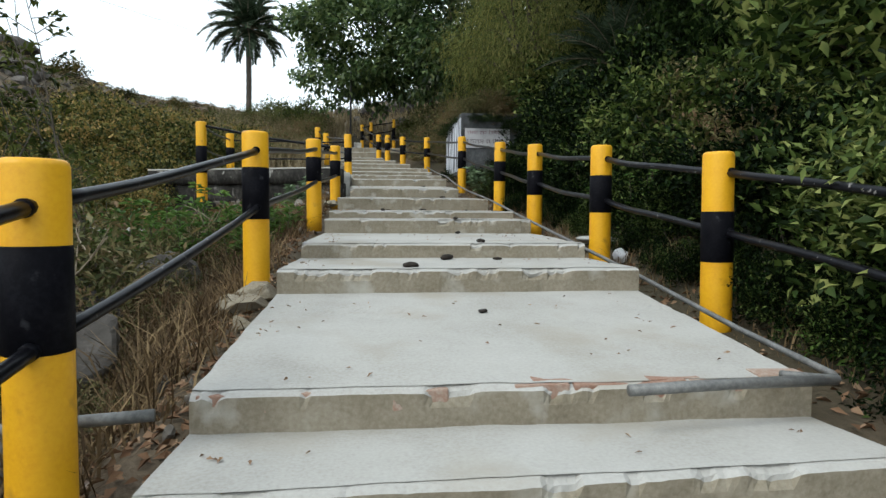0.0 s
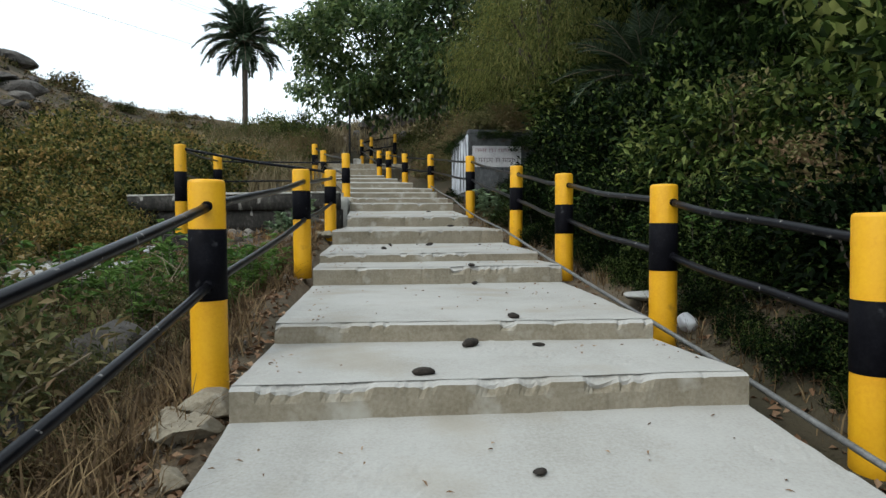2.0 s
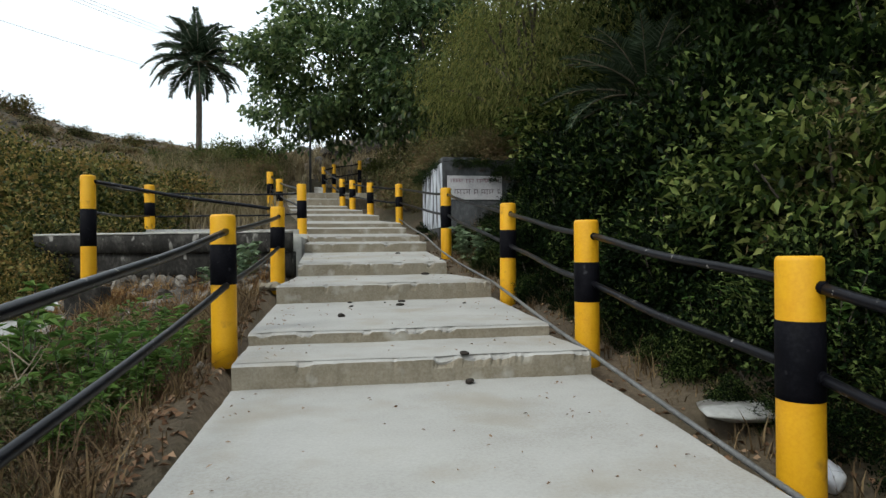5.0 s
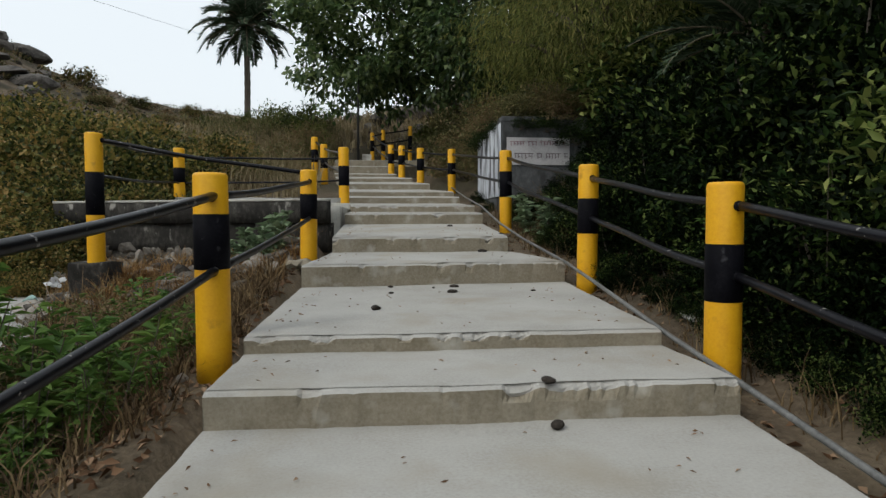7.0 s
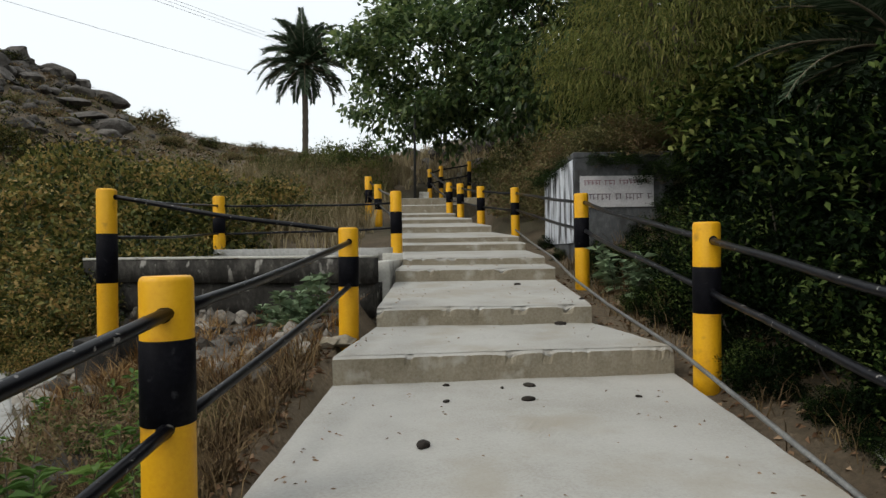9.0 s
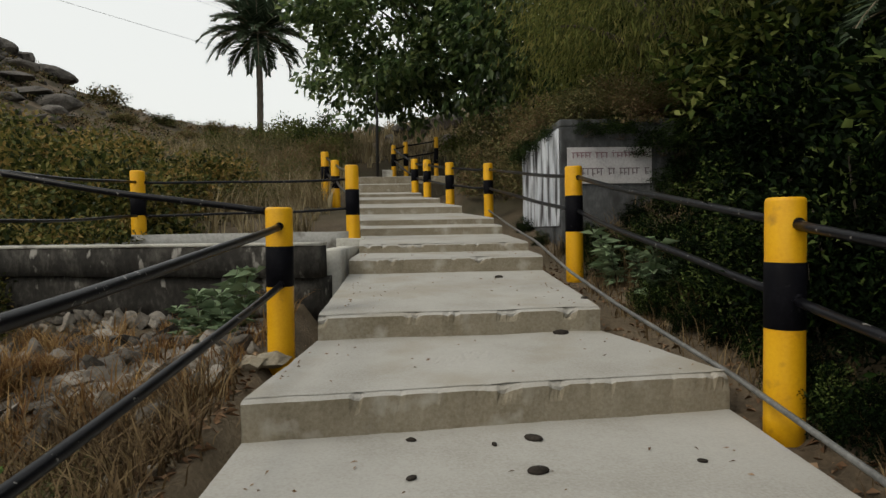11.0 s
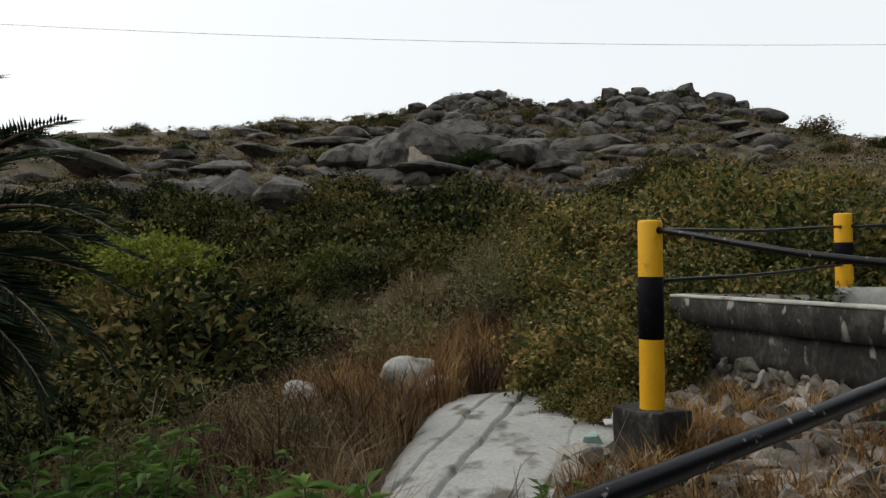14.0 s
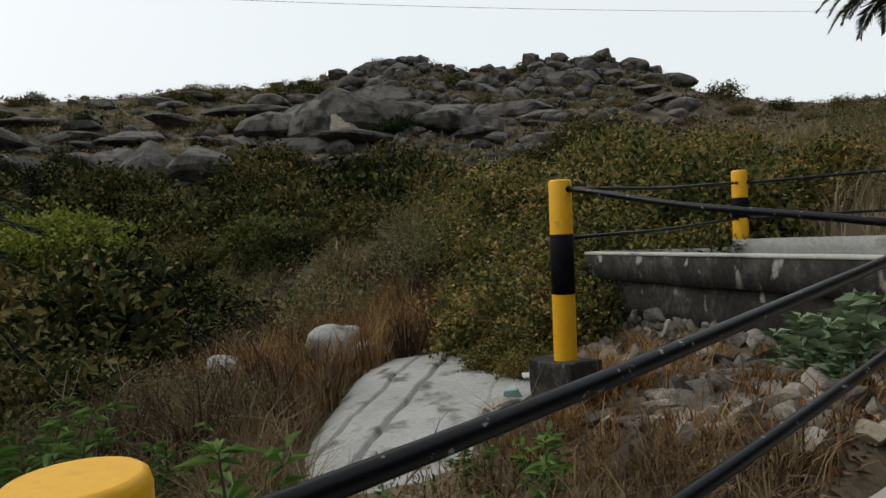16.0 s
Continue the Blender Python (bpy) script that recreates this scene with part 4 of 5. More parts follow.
grass("dry_grass", 3600, (-2.8, -0.28), (11.9, 14.5), 0.28, 130, R, "orange-brown dry grass tufts on rubble", 0.9, 0.006, None, RUST_GRASS)
grass("dry_grass", 5200, (-1.5, -0.3), (9.0, 12.6), 0.26, 240, R, "brown dry grass along the step edge", 1.1, 0.005, None, GRASS)
grass("valley_grass", 16000, (-17, -5.2), (9.5, 19), 0.8, 520, R, "tangled brown grass on the valley floor", 1.0, 0.011, off_slab, BROWN_GRASS)
grass("valley_grass", 9000, (-34, -12), (6, 26), 0.9, 500, R, "tangled brown grass on the valley floor", 0.9, 0.022, None, BROWN_GRASS)
grass("tall_grass", 14000, (-9, -0.9), (18.2, 36), 0.75, 900, R, "tall straw-coloured hillside grass", 0.5, 0.012, None, STRAW)
grass("tall_grass", 9000, (-3, 9), (29.5, 42), 0.8, 500, R, "tall straw-coloured grass above the steps", 0.5, 0.014, None, STRAW)
grass("verge_grass", 3500, (2.8, 3.4), (1, 16), 0.22, 260, R, "short dry verge grass beside the rail posts", 0.9, 0.004)
grass("meadow_grass", 16000, (-60, -6), (18, 70), 0.9, 1500, R, "rough brown grass on the far slope", 0.5, 0.035, None, STRAW)
n = 6600
x = np.concatenate([R.uniform(-0.9, -0.2, 2600), R.uniform(2.5, 3.6, 1400), R.uniform(-2.9, -0.3, 2600)])
y = np.concatenate([R.uniform(1, 12.5, 2600), R.uniform(1, 16, 1400), R.uniform(12, 14.5, 2600)])
v, f = leaf_cloud(np.stack([x, y, ground_height(x, y) + 0.012], 1), R.normal(size=(n, 3)) * np.array([1, 1, 0.18]), 0.07, 0.035, R, 0.3)
tagged(new("leaf_litter", mesh("leaf_litter", v, f, LITTER)), "pale brown fallen leaves along the step edges", "leaf litter", kind="stuff")
sx, sy, sz = [], [], []
for q in range(5, 14):
    y0, zf, zb, xl, xr, _ = STEPS[q]
    y1 = STEPS[q + 1][0]
    c = int(26 * (y1 - y0))
    yy = R.uniform(y0 + 0.15, y1 - 0.15, c)
    sx.append(np.where(R.random(c) < 0.5, R.uniform(xl + 0.08, xr - 0.08, c), np.where(R.random(c) < 0.5, xl + 0.1 + R.exponential(0.08, c), xr - 0.1 - R.exponential(0.1, c))))
    sy.append(yy)
    sz.append(zf + (zb - zf) * (yy - y0) / (y1 - y0) + 0.008)
p = np.stack([np.concatenate(sx), np.concatenate(sy), np.concatenate(sz)], 1)
v, f = leaf_cloud(p, R.normal(size=p.shape) * np.array([1, 1, 0.1]), 0.03, 0.012, R, 0.2)
tagged(new("step_debris", mesh("step_debris", v, f, LITTER)), "tiny dry leaves and crumbs on the treads", "leaf litter", kind="stuff")


# ---- shrubs ----
def scatter(proto, places, label, category, group, sink=0.05, vary=0.25):
    """Copies of a bush at (x, y, size), turned and sized at random; the first place takes the model itself."""
    for k, (x, y, s) in enumerate(places):
        e = s * R.uniform(1 - vary, 1 + vary)
        m = pose(x, y, float(ground_height(x, y)) - sink, R.normal() * 4, R.normal() * 4, R.uniform(0, 360))
        ob = proto if k == 0 else copy_thing(proto, m)
        if k == 0:
            proto.matrix_world = m
            tagged(proto, label, category, group)
        ob.scale = (e, e, e * R.uniform(0.9, 1.15))


def spots(n, xr, yr, sr, keep=None):
    out = []
    while len(out) < n:
        x, y = R.uniform(*xr), R.uniform(*yr)
        if keep is None or keep(x, y):
            out.append((x, y, R.uniform(*sr)))
    return out


# One hedge shrub twice: LEAF_HEDGE for lit stretches, LEAF_SHADE for shaded ones.
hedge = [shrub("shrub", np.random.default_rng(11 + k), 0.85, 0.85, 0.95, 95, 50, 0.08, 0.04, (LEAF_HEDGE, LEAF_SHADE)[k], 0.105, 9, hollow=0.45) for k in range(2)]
scatter(hedge[0], [(3.75 + R.uniform(-0.1, 0.3), y, R.uniform(0.7, 0.9)) for y in np.arange(-1.5, 4.4, 0.7)] + [(4.6 + R.uniform(-0.3, 0.4), y, R.uniform(0.95, 1.3)) for y in np.arange(-2, 9, 0.8)] + [(3.95, 12.4, 0.5)], "dense green shrub with pale leaf tips", "shrub", "hedge along the steps")
# Shade is in these leaves' colour; the four in the valley add dark mass.
scatter(hedge[1], [(3.8 + R.uniform(-0.1, 0.25), y, R.uniform(0.75, 0.95)) for y in np.arange(4.6, 12.6, 0.6)] + [(4.6 + R.uniform(-0.3, 0.4), y, R.uniform(1.0, 1.35)) for y in np.arange(8.6, 13.6, 0.7)] + [(5.5, 14.6, 1.0), (5.8, 15.8, 1.1), (4.6, 13.6, 1.0), (5.0, 14.6, 0.9), (3.9, 13.2, 0.75), (4.4, 14.6, 0.7), (3.75, 14.2, 0.5), (4.9, 15.8, 0.8), (4.15, 15.6, 0.45), (3.6, 15.4, 0.3), (3.45, 13.6, 0.4), (3.15, 15.6, 0.3), (3.3, 16.1, 0.32), (3.05, 16.3, 0.24), (3.5, 14.7, 0.4), (3.1, 14.9, 0.28), (2.98, 13.3, 0.22), (3.85, 16.1, 0.34), (2.85, 17.2, 0.2), (2.82, 18.4, 0.22)] + [(3.28 + R.uniform(-0.05, 0.1), y, R.uniform(0.3, 0.42)) for y in np.arange(-1, 5.6, 0.45)] + [(2.98, 3.45, 0.36), (3.0, 2.85, 0.4), (3.02, 2.25, 0.42), (3.02, 4.1, 0.3), (3.0, 1.6, 0.42)] + [(-7.79, 8.2, 1.0), (-9.7, 8.91, 1.0), (-6.51, 8.41, 0.7), (-9.45, 9.33, 0.9)] + [(3.08 + R.uniform(-0.05, 0.08), y, R.uniform(0.16, 0.26)) for y in np.arange(4.8, 14, 0.42)] + [(3.45 + R.uniform(-0.08, 0.12), y, R.uniform(0.42, 0.6)) for y in np.arange(6.2, 13.4, 0.55)] + [(3.3, y, R.uniform(0.25, 0.36)) for y in (9.2, 10.1, 11.0, 12.1, 13.0)], "hedge shrub on the bank with shaded leaf colour", "shrub", "hedge along the steps")
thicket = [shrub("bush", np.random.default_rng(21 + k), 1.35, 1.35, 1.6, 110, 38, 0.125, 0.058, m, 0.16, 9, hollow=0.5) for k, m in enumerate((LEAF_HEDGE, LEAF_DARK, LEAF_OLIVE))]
scatter(thicket[0], [(5.7 + R.uniform(-0.3, 0.5), y, R.uniform(0.9, 1.2)) for y in np.arange(-3, 9, 1.25)] + [(7.0 + R.uniform(-0.4, 0.6), y, R.uniform(1.1, 1.5)) for y in np.arange(-3, 9, 2.1)] + [(6.0, 20.5, 1.1), (5.6, 22.5, 1.2)] + [(5.9 + R.uniform(-0.3, 0.5), y, R.uniform(1.0, 1.3)) for y in np.arange(14.6, 22, 1.25)] + [(7.2 + R.uniform(-0.4, 0.6), y, R.uniform(1.3, 1.7)) for y in np.arange(15.5, 27, 1.6)] + [(9.2 + R.uniform(-0.6, 0.9), y, R.uniform(1.5, 2.1)) for y in np.arange(16, 31, 2.1)], "tall leafy green bush on the bank", "bush", "thicket on the bank")
# The bank's shade from y 8.5 to 14 is partly put into LEAF_DARK.
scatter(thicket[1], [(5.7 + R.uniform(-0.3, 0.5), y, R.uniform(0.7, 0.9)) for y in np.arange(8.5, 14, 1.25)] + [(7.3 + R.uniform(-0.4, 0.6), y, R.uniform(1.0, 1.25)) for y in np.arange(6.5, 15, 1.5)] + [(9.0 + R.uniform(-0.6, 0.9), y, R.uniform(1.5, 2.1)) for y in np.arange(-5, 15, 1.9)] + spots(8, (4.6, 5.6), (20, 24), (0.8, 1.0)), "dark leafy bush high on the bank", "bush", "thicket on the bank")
scatter(thicket[2], [(3.9, 20.6, 0.75), (3.7, 22.0, 0.7), (3.3, 23.6, 0.7), (3.0, 25.2, 0.75), (4.3, 24.4, 0.9), (3.4, 26.8, 0.8), (6.2, 3.2, 0.9), (5.4, 1.2, 0.8), (6.4, 6.4, 0.8), (4.35, 1.5, 0.5), (4.5, 3.9, 0.55), (4.3, 6.1, 0.5), (4.6, 7.7, 0.6), (-1.9, 29.5, 0.6), (-2.6, 27.6, 0.6), (-1.6, 32.5, 0.7)], "olive and brown bush on the bank", "bush", "thicket on the bank")
for x, y, s in ((3.75, 17.3, 0.62), (4.2, 18.6, 0.7), (4.3, 16.85, 0.55), (3.35, 17.9, 0.5), (3.4, 16.95, 0.36), (3.25, 18.9, 0.5), (3.9, 16.75, 0.4)):
    trailing = copy_thing(thicket[2], pose(x, y, 3.93, 3, -4, x * 200))
    trailing.scale = (s, s, s * 0.7)
    tagged(trailing, "olive creeper trailing over the tank roof", "creeper", "creepers on the tank")
for x, y, z, q in ((3.3, 16.5, 3.72, 0.24), (3.8, 16.45, 3.68, 0.3), (4.35, 16.4, 3.45, 0.42), (4.5, 16.3, 2.9, 0.45), (2.98, 17.0, 3.74, 0.22), (2.97, 17.9, 3.66, 0.3), (2.98, 18.8, 3.6, 0.34)):
    trailing = copy_thing(thicket[1], pose(x, y, z, 3, -4, x * 900))
    trailing.scale = (q, q * 0.7, q * 0.5)
    tagged(trailing, "dark creeper hanging over the tank edge", "creeper", "creepers on the tank")
dry = shrub("bush", np.random.default_rng(31), 1.0, 1.0, 0.95, 300, 17, 0.1, 0.064, LEAF_DRY, 0.12, 10, twig=BARK)
mound = [(-3.4, 16.9, 0.80), (-4.5, 16.6, 0.92), (-4.5, 15.7, 0.75), (-5.4, 16.4, 1.01), (-5.2, 15.4, 0.80), (-6.4, 17.2, 1.18), (-5.2, 17.8, 1.26), (-3.9, 18.3, 1.09), (-7.0, 18.6, 1.34), (-5.4, 19.4, 1.34), (-3.7, 19.8, 1.01), (-7.9, 17.6, 1.09), (-8.7, 19.2, 1.34), (-7.2, 20.6, 1.34), (-5.0, 21.4, 1.18), (-10.0, 20.4, 1.26), (-3.4, 21.8, 0.92), (-9.2, 18.0, 0.92), (-11.2, 22.0, 1.26), (-8.4, 22.4, 1.43), (-12.2, 20.6, 1.01), (-10.6, 18.8, 0.84), (-4.1, 16.05, 0.65), (-4.35, 15.2, 0.55), (-4.35, 14.4, 0.60), (-4.9, 15.0, 0.90), (-5.4, 14.7, 0.75), (-4.0, 13.9, 0.36), (-5.9, 15.4, 0.90), (-4.6, 14.0, 0.40), (-6.4, 23.2, 1.18), (-10, 24, 1.26)]
scatter(dry, mound, "bush of small green and rust-yellow leaves", "bush", "autumn bushes by the platform", vary=0.12)
olive = shrub("scrub", np.random.default_rng(41), 0.9, 0.9, 0.85, 130, 13, 0.085, 0.035, LEAF_OLIVE, 0.17, 12, twig=TWIG)
clear_slab = lambda x, y: (x + 4.4) ** 2 / 11 + (y - 13.2) ** 2 / 9 > 1
near_left = spots(34, (-5.5, -1.75), (2.0, 7.6), (0.65, 1.25)) + spots(13, (-1.7, -1.3), (1.5, 11.5), (0.4, 0.6)) + spots(24, (-1.15, -0.75), (2.0, 11.8), (0.16, 0.3)) + spots(26, (-10, -5.2), (7.5, 11.6), (0.35, 0.75)) + spots(55, (-26, -8), (8, 22), (0.7, 1.3), clear_slab) + spots(60, (-14, -1.3), (21, 40), (0.5, 1.0), lambda x, y: x < -1.6)
scatter(olive, near_left, "dry olive and brown scrub bush", "scrub", "dry scrub on the slope")
green = shrub("bush", np.random.default_rng(51), 1.0, 1.0, 0.9, 120, 15, 0.15, 0.075, LEAF_VALLEY, 0.16, 8)
scatter(green, spots(22, (-15, -8.2), (6.5, 12.2), (0.6, 1.1)) + spots(38, (-34, -14), (8, 26), (1.0, 2.0)) + spots(16, (-6.5, -2), (2, 7.5), (0.5, 0.9)), "low dark green bush in the valley", "bush", "valley bushes")
fresh = shrub("bush", np.random.default_rng(53), 1.0, 1.0, 0.75, 200, 17, 0.13, 0.07, LEAF_FRESH, 0.2, 8)
moss = shrub("bush", np.random.default_rng(55), 1.0, 1.0, 0.75, 150, 17, 0.15, 0.08, LEAF_MOSS, 0.17, 8)
lime = shrub("bush", np.random.default_rng(56), 1.0, 1.0, 0.7, 190, 17, 0.15, 0.08, LEAF_LIME, 0.17, 8)
scatter(lime, [(-19.5, 13.6, 1.3), (-23.5, 16.6, 1.2), (-15.8, 12.0, 0.9)], "bright yellow-green spreading bush in the valley", "bush", "valley bushes")
scatter(moss, [(-17.5, 11.0, 1.4), (-25, 20, 1.8), (-14.5, 10.4, 1.2), (-31, 28, 2.4), (-11.5, 15.8, 0.9)], "olive-green leafy bush in the valley", "bush", "valley bushes")
scatter(fresh, [(-2.5, 9.9, 0.4), (-2.6, 7.3, 0.35), (-1.5, 9.9, 0.26), (3.3, 3.6, 0.36), (3.5, 3.0, 0.42)], "bright green leafy bush", "bush", "bright green bushes")


def weed(name, rng, stalks, h, leaf, width, material, whorls=9):
    """Upright weed: stalks with whorls of leaves."""
    ob = empty(name)
    o, d = [], []
    for _ in range(stalks):
        a, r = rng.uniform(0, 2 * np.pi), rng.uniform(0, 0.12)
        lean = rng.uniform(0.05, 0.35)
        t = np.linspace(0, 1, 6)
        hh = h * rng.uniform(0.55, 1.1)
        pts = np.stack([np.cos(a) * (r + lean * t ** 1.4 * hh), np.sin(a) * (r + lean * t ** 1.4 * hh), t * hh - 0.03], 1)
        part("stalk", mesh("stalk", *tube(pts, np.linspace(0.007, 0.0025, 6), 5, False), BARK, True), ob)
        for q in rng.uniform(0.2, 1, whorls):
            c = np.array([np.interp(q, t, pts[:, k]) for k in range(3)])
            for w in range(3):
                b = rng.uniform(0, 2 * np.pi)
                o.append(c)
                d.append((np.cos(b), np.sin(b), rng.uniform(0.1, 0.8)))
    v, f = leaf_cloud(np.array(o), np.array(d), leaf, width, rng, 0.3)
    tagged(part("leaves", mesh("leaves", v, f, material), ob), kind="stuff")
    return ob


w1 = weed("weed", np.random.default_rng(61), 7, 0.75, 0.12, 0.045, LEAF_FRESH)
scatter(w1, [(-2.24, 10.72, 0.6), (-2.3, 11.5, 0.67), (-1.54, 10.69, 0.74), (-1.03, 10.18, 0.81), (-0.51, 9.31, 0.6), (-1.4, 9.37, 0.67), (-1.18, 9.49, 0.74), (-0.66, 8.9, 0.81), (-1.63, 11.53, 0.74), (-1.02, 10.79, 0.81)] + [(-1.7, 9.4, 1.1), (-2.5, 8.9, 1.2), (-2.1, 9.9, 1.1), (-1.3, 9.6, 0.9), (-3.1, 8.2, 1.2), (-2.4, 7.6, 1.0), (-1.8, 7.2, 0.8), (-0.6, 8.35, 0.6), (-0.75, 8.0, 0.75), (-0.5, 8.7, 0.45), (-1.05, 8.5, 0.9), (-1.35, 8.2, 0.95), (-1.6, 8.9, 1.0), (-1.25, 9.1, 0.9), (-0.85, 8.6, 0.7), (-1.9, 8.3, 1.0), (-2.2, 9.2, 1.1), (-1.0, 7.9, 0.7), (-1.5, 7.7, 0.8), (-3.6, 9.0, 1.4), (-4.0, 9.3, 1.5), (-3.2, 8.75, 1.3), (-3.0, 9.5, 1.1), (-4.5, 8.9, 1.6), (-3.9, 8.6, 1.5), (-2.25, 8.25, 1.0), (-2.0, 8.7, 0.9), (-2.7, 8.0, 1.1), (-1.75, 8.3, 0.8), (-2.9, 8.8, 0.9), (-1.0, 9.2, 0.7), (-1.2, 8.6, 0.6), (-0.7, 9.9, 0.6), (-0.75, 8.9, 0.55), (-5.0, 9.3, 1.2), (-5.5, 9.7, 1.1), (-5.2, 10.1, 0.9), (-4.6, 9.7, 1.1), (-6.1, 9.4, 1.2), (-4.2, 10.2, 0.8), (-6.4, 10.0, 1.0)], "fresh green weed with long pointed leaves", "weed", "green weeds below the rail")
spray = weed("sapling", np.random.default_rng(66), 6, 0.9, 0.08, 0.034, LEAF_FRESH, 9)
scatter(spray, [(3.35, 6.9, 0.9), (3.3, 7.9, 0.8), (3.45, 8.7, 0.9), (3.25, 5.2, 0.6), (3.4, 4.4, 0.7), (3.5, 9.8, 1.0), (3.3, 3.3, 0.6), (3.7, 5.6, 0.9), (3.75, 7.4, 0.9)], "young shoots with pale green leaves in the hedge", "sapling", "pale shoots in the hedge")
w2 = weed("milkweed", np.random.default_rng(62), 5, 0.85, 0.17, 0.10, LEAF_GREY)
scatter(w2, [(-0.95, 13.6, 1.0), (-0.65, 13.3, 0.7), (-1.2, 13.9, 0.7), (3.05, 14.4, 0.75), (3.2, 14.0, 0.6), (3.00, 13.51, 0.85), (3.20, 14.01, 0.7), (-0.5, 13.9, 0.5)], "grey-green milkweed with broad leaves", "weed", "milkweeds")
def sapling(rng, h):
    """Straggly young tree: a few thin stems, side twigs and loose leaves near the tips."""
    ob = empty("sapling")
    o, d = [], []
    for _ in range(4):
        a, lean = rng.uniform(0, 2 * np.pi), rng.uniform(0.08, 0.3)
        t = np.linspace(0, 1, 8)
        hh = h * rng.uniform(0.65, 1.0)
        pts = np.stack([np.cos(a) * lean * t ** 1.3 * hh, np.sin(a) * lean * t ** 1.3 * hh, t * hh - 0.05], 1) + 0.03 * np.sin(t * 7 + rng.uniform(0, 6))[:, None]
        stem = part("stem", mesh("stem", *tube(pts, np.linspace(0.011, 0.003, 8), 5, False), BARK, True), ob)
        for q in rng.uniform(0.35, 1, 9):
            c = np.array([np.interp(q, t, pts[:, k]) for k in range(3)])
            b = rng.uniform(0, 2 * np.pi)
            e = c + np.array([np.cos(b), np.sin(b), rng.uniform(0.3, 0.9)]) * rng.uniform(0.15, 0.4)
            part("twig", mesh("twig", *tube(np.linspace(c, e, 4), np.linspace(0.004, 0.002, 4), 4, False), BARK, True), stem)
            for u in rng.uniform(0.25, 1, 9):
                o.append(c + (e - c) * u)
                d.append(rng.normal(size=3) + np.array([np.cos(b), np.sin(b), 0.2]))
    v, f = leaf_cloud(np.array(o), np.array(d), 0.085, 0.04, rng, 0.3)
    tagged(part("leaves", mesh("leaves", v, f, LEAF_MOSS), ob), kind="stuff")
    return ob


sap = sapling(np.random.default_rng(63), 2.9)
scatter(sap, [(-1.95, 6.6, 1.1), (-2.5, 6.9, 1.05), (-2.9, 6.2, 0.8), (-2.2, 5.4, 0.6), (-1.7, 5.9, 0.5), (-2.6, 4.8, 0.6), (-1.8, 4.4, 0.45)], "thin straggly sapling with sparse leaves", "sapling", "saplings", vary=0.05)


def dead_branch(rng, length):
    """Bare forked branch leaning out of the scrub."""
    ob = empty("dead_branch")
    t = np.linspace(0, 1, 8)[:, None]
    tip = np.array([length * 0.7, 0.1, length * 0.7])
    stem = t * tip + 0.05 * length * np.sin(t * 5 + rng.uniform(0, 6, 3)) * t
    part("stem", mesh("stem", *tube(stem, np.linspace(0.016, 0.005, 8), 6, False), TWIG, True), ob)
    for q in (2, 3, 4, 5, 6):
        e = stem[q] + rng.normal(size=3) * 0.22 * length + np.array([0.1, 0, 0.12]) * length
        mid = (stem[q] + e) / 2 + rng.normal(size=3) * 0.05 * length
        part("twig", mesh("twig", *tube((1 - t) ** 2 * stem[q] + 2 * t * (1 - t) * mid + t ** 2 * e, np.linspace(0.008, 0.003, 8), 5, False), TWIG, True), ob)
    return ob


scatter(dead_branch(np.random.default_rng(64), 1.5), [(-7.5, 9.6, 1.0), (-6.6, 10.1, 0.8), (-8.4, 10.4, 1.1), (-6.0, 10.8, 0.7), (-5.6, 11.2, 0.6), (-9.2, 11.2, 1.0), (-2.6, 11.0, 0.5), (-3.2, 10.8, 0.5), (-1.6, 3.6, 0.6), (-2.2, 5.0, 0.8), (-1.8, 8.0, 0.6), (-10.5, 12.4, 1.0), (-7.4, 11.8, 0.7)], "bare pale dead branch rising from scrub", "branch", "dead branches", vary=0.2)


# ---- trees ----
def tree(name, rng, foot, crown, radii, clusters, per, size, width, material, trunk_r, droop=0.3, spread=0.45, limbs=14):
    """Trunk with forking limbs to a ragged crown, in world places relative to the foot."""
    ob = empty(name, Matrix.Translation(foot))
    c0 = np.array(crown) - np.array(foot)
    u = rng.normal(size=(clusters, 3))
    u /= np.linalg.norm(u, axis=1)[:, None]
    bump = 1 + 0.3 * np.sin(u[:, 0] * 4.3 + 1) * np.cos(u[:, 1] * 5.1) + 0.15 * np.sin(u[:, 2] * 9)
    c = c0 + u * (rng.uniform(0.35, 1.0, clusters) ** 0.6 * bump)[:, None] * np.array(radii)
    o = np.repeat(c, per, 0) + rng.normal(size=(clusters * per, 3)) * spread * np.array([1, 1, 0.6])
    d = np.repeat(u, per, 0) * 0.6 + rng.normal(size=(clusters * per, 3)) * 0.7 + np.array([0, 0, -droop])
    v, f = leaf_cloud(o, d, size, width, rng)
    part("crown", mesh("crown", v, f, material), ob)
    fork = c0 * np.array([0.25, 0.25, 0.45])
    t = np.linspace(0, 1, 8)[:, None]
    part("trunk", mesh("trunk", *tube(np.array([0, 0, -0.4]) * (1 - t) + fork * t + 0.08 * np.sin(t * 5), np.linspace(trunk_r, trunk_r * 0.75, 8), 12), BARK, True), ob)
    for _ in range(limbs):
        e = c[rng.integers(clusters)]
        m1 = fork * 0.5 + e * 0.5 + rng.normal(size=3) * 0.4 + np.array([0, 0, 0.5])
        part("limb", mesh("limb", *tube((1 - t) ** 2 * fork + 2 * t * (1 - t) * m1 + t ** 2 * e, np.linspace(trunk_r * 0.55, 0.015, 8), 6, False), BARK, True), ob)
    return ob


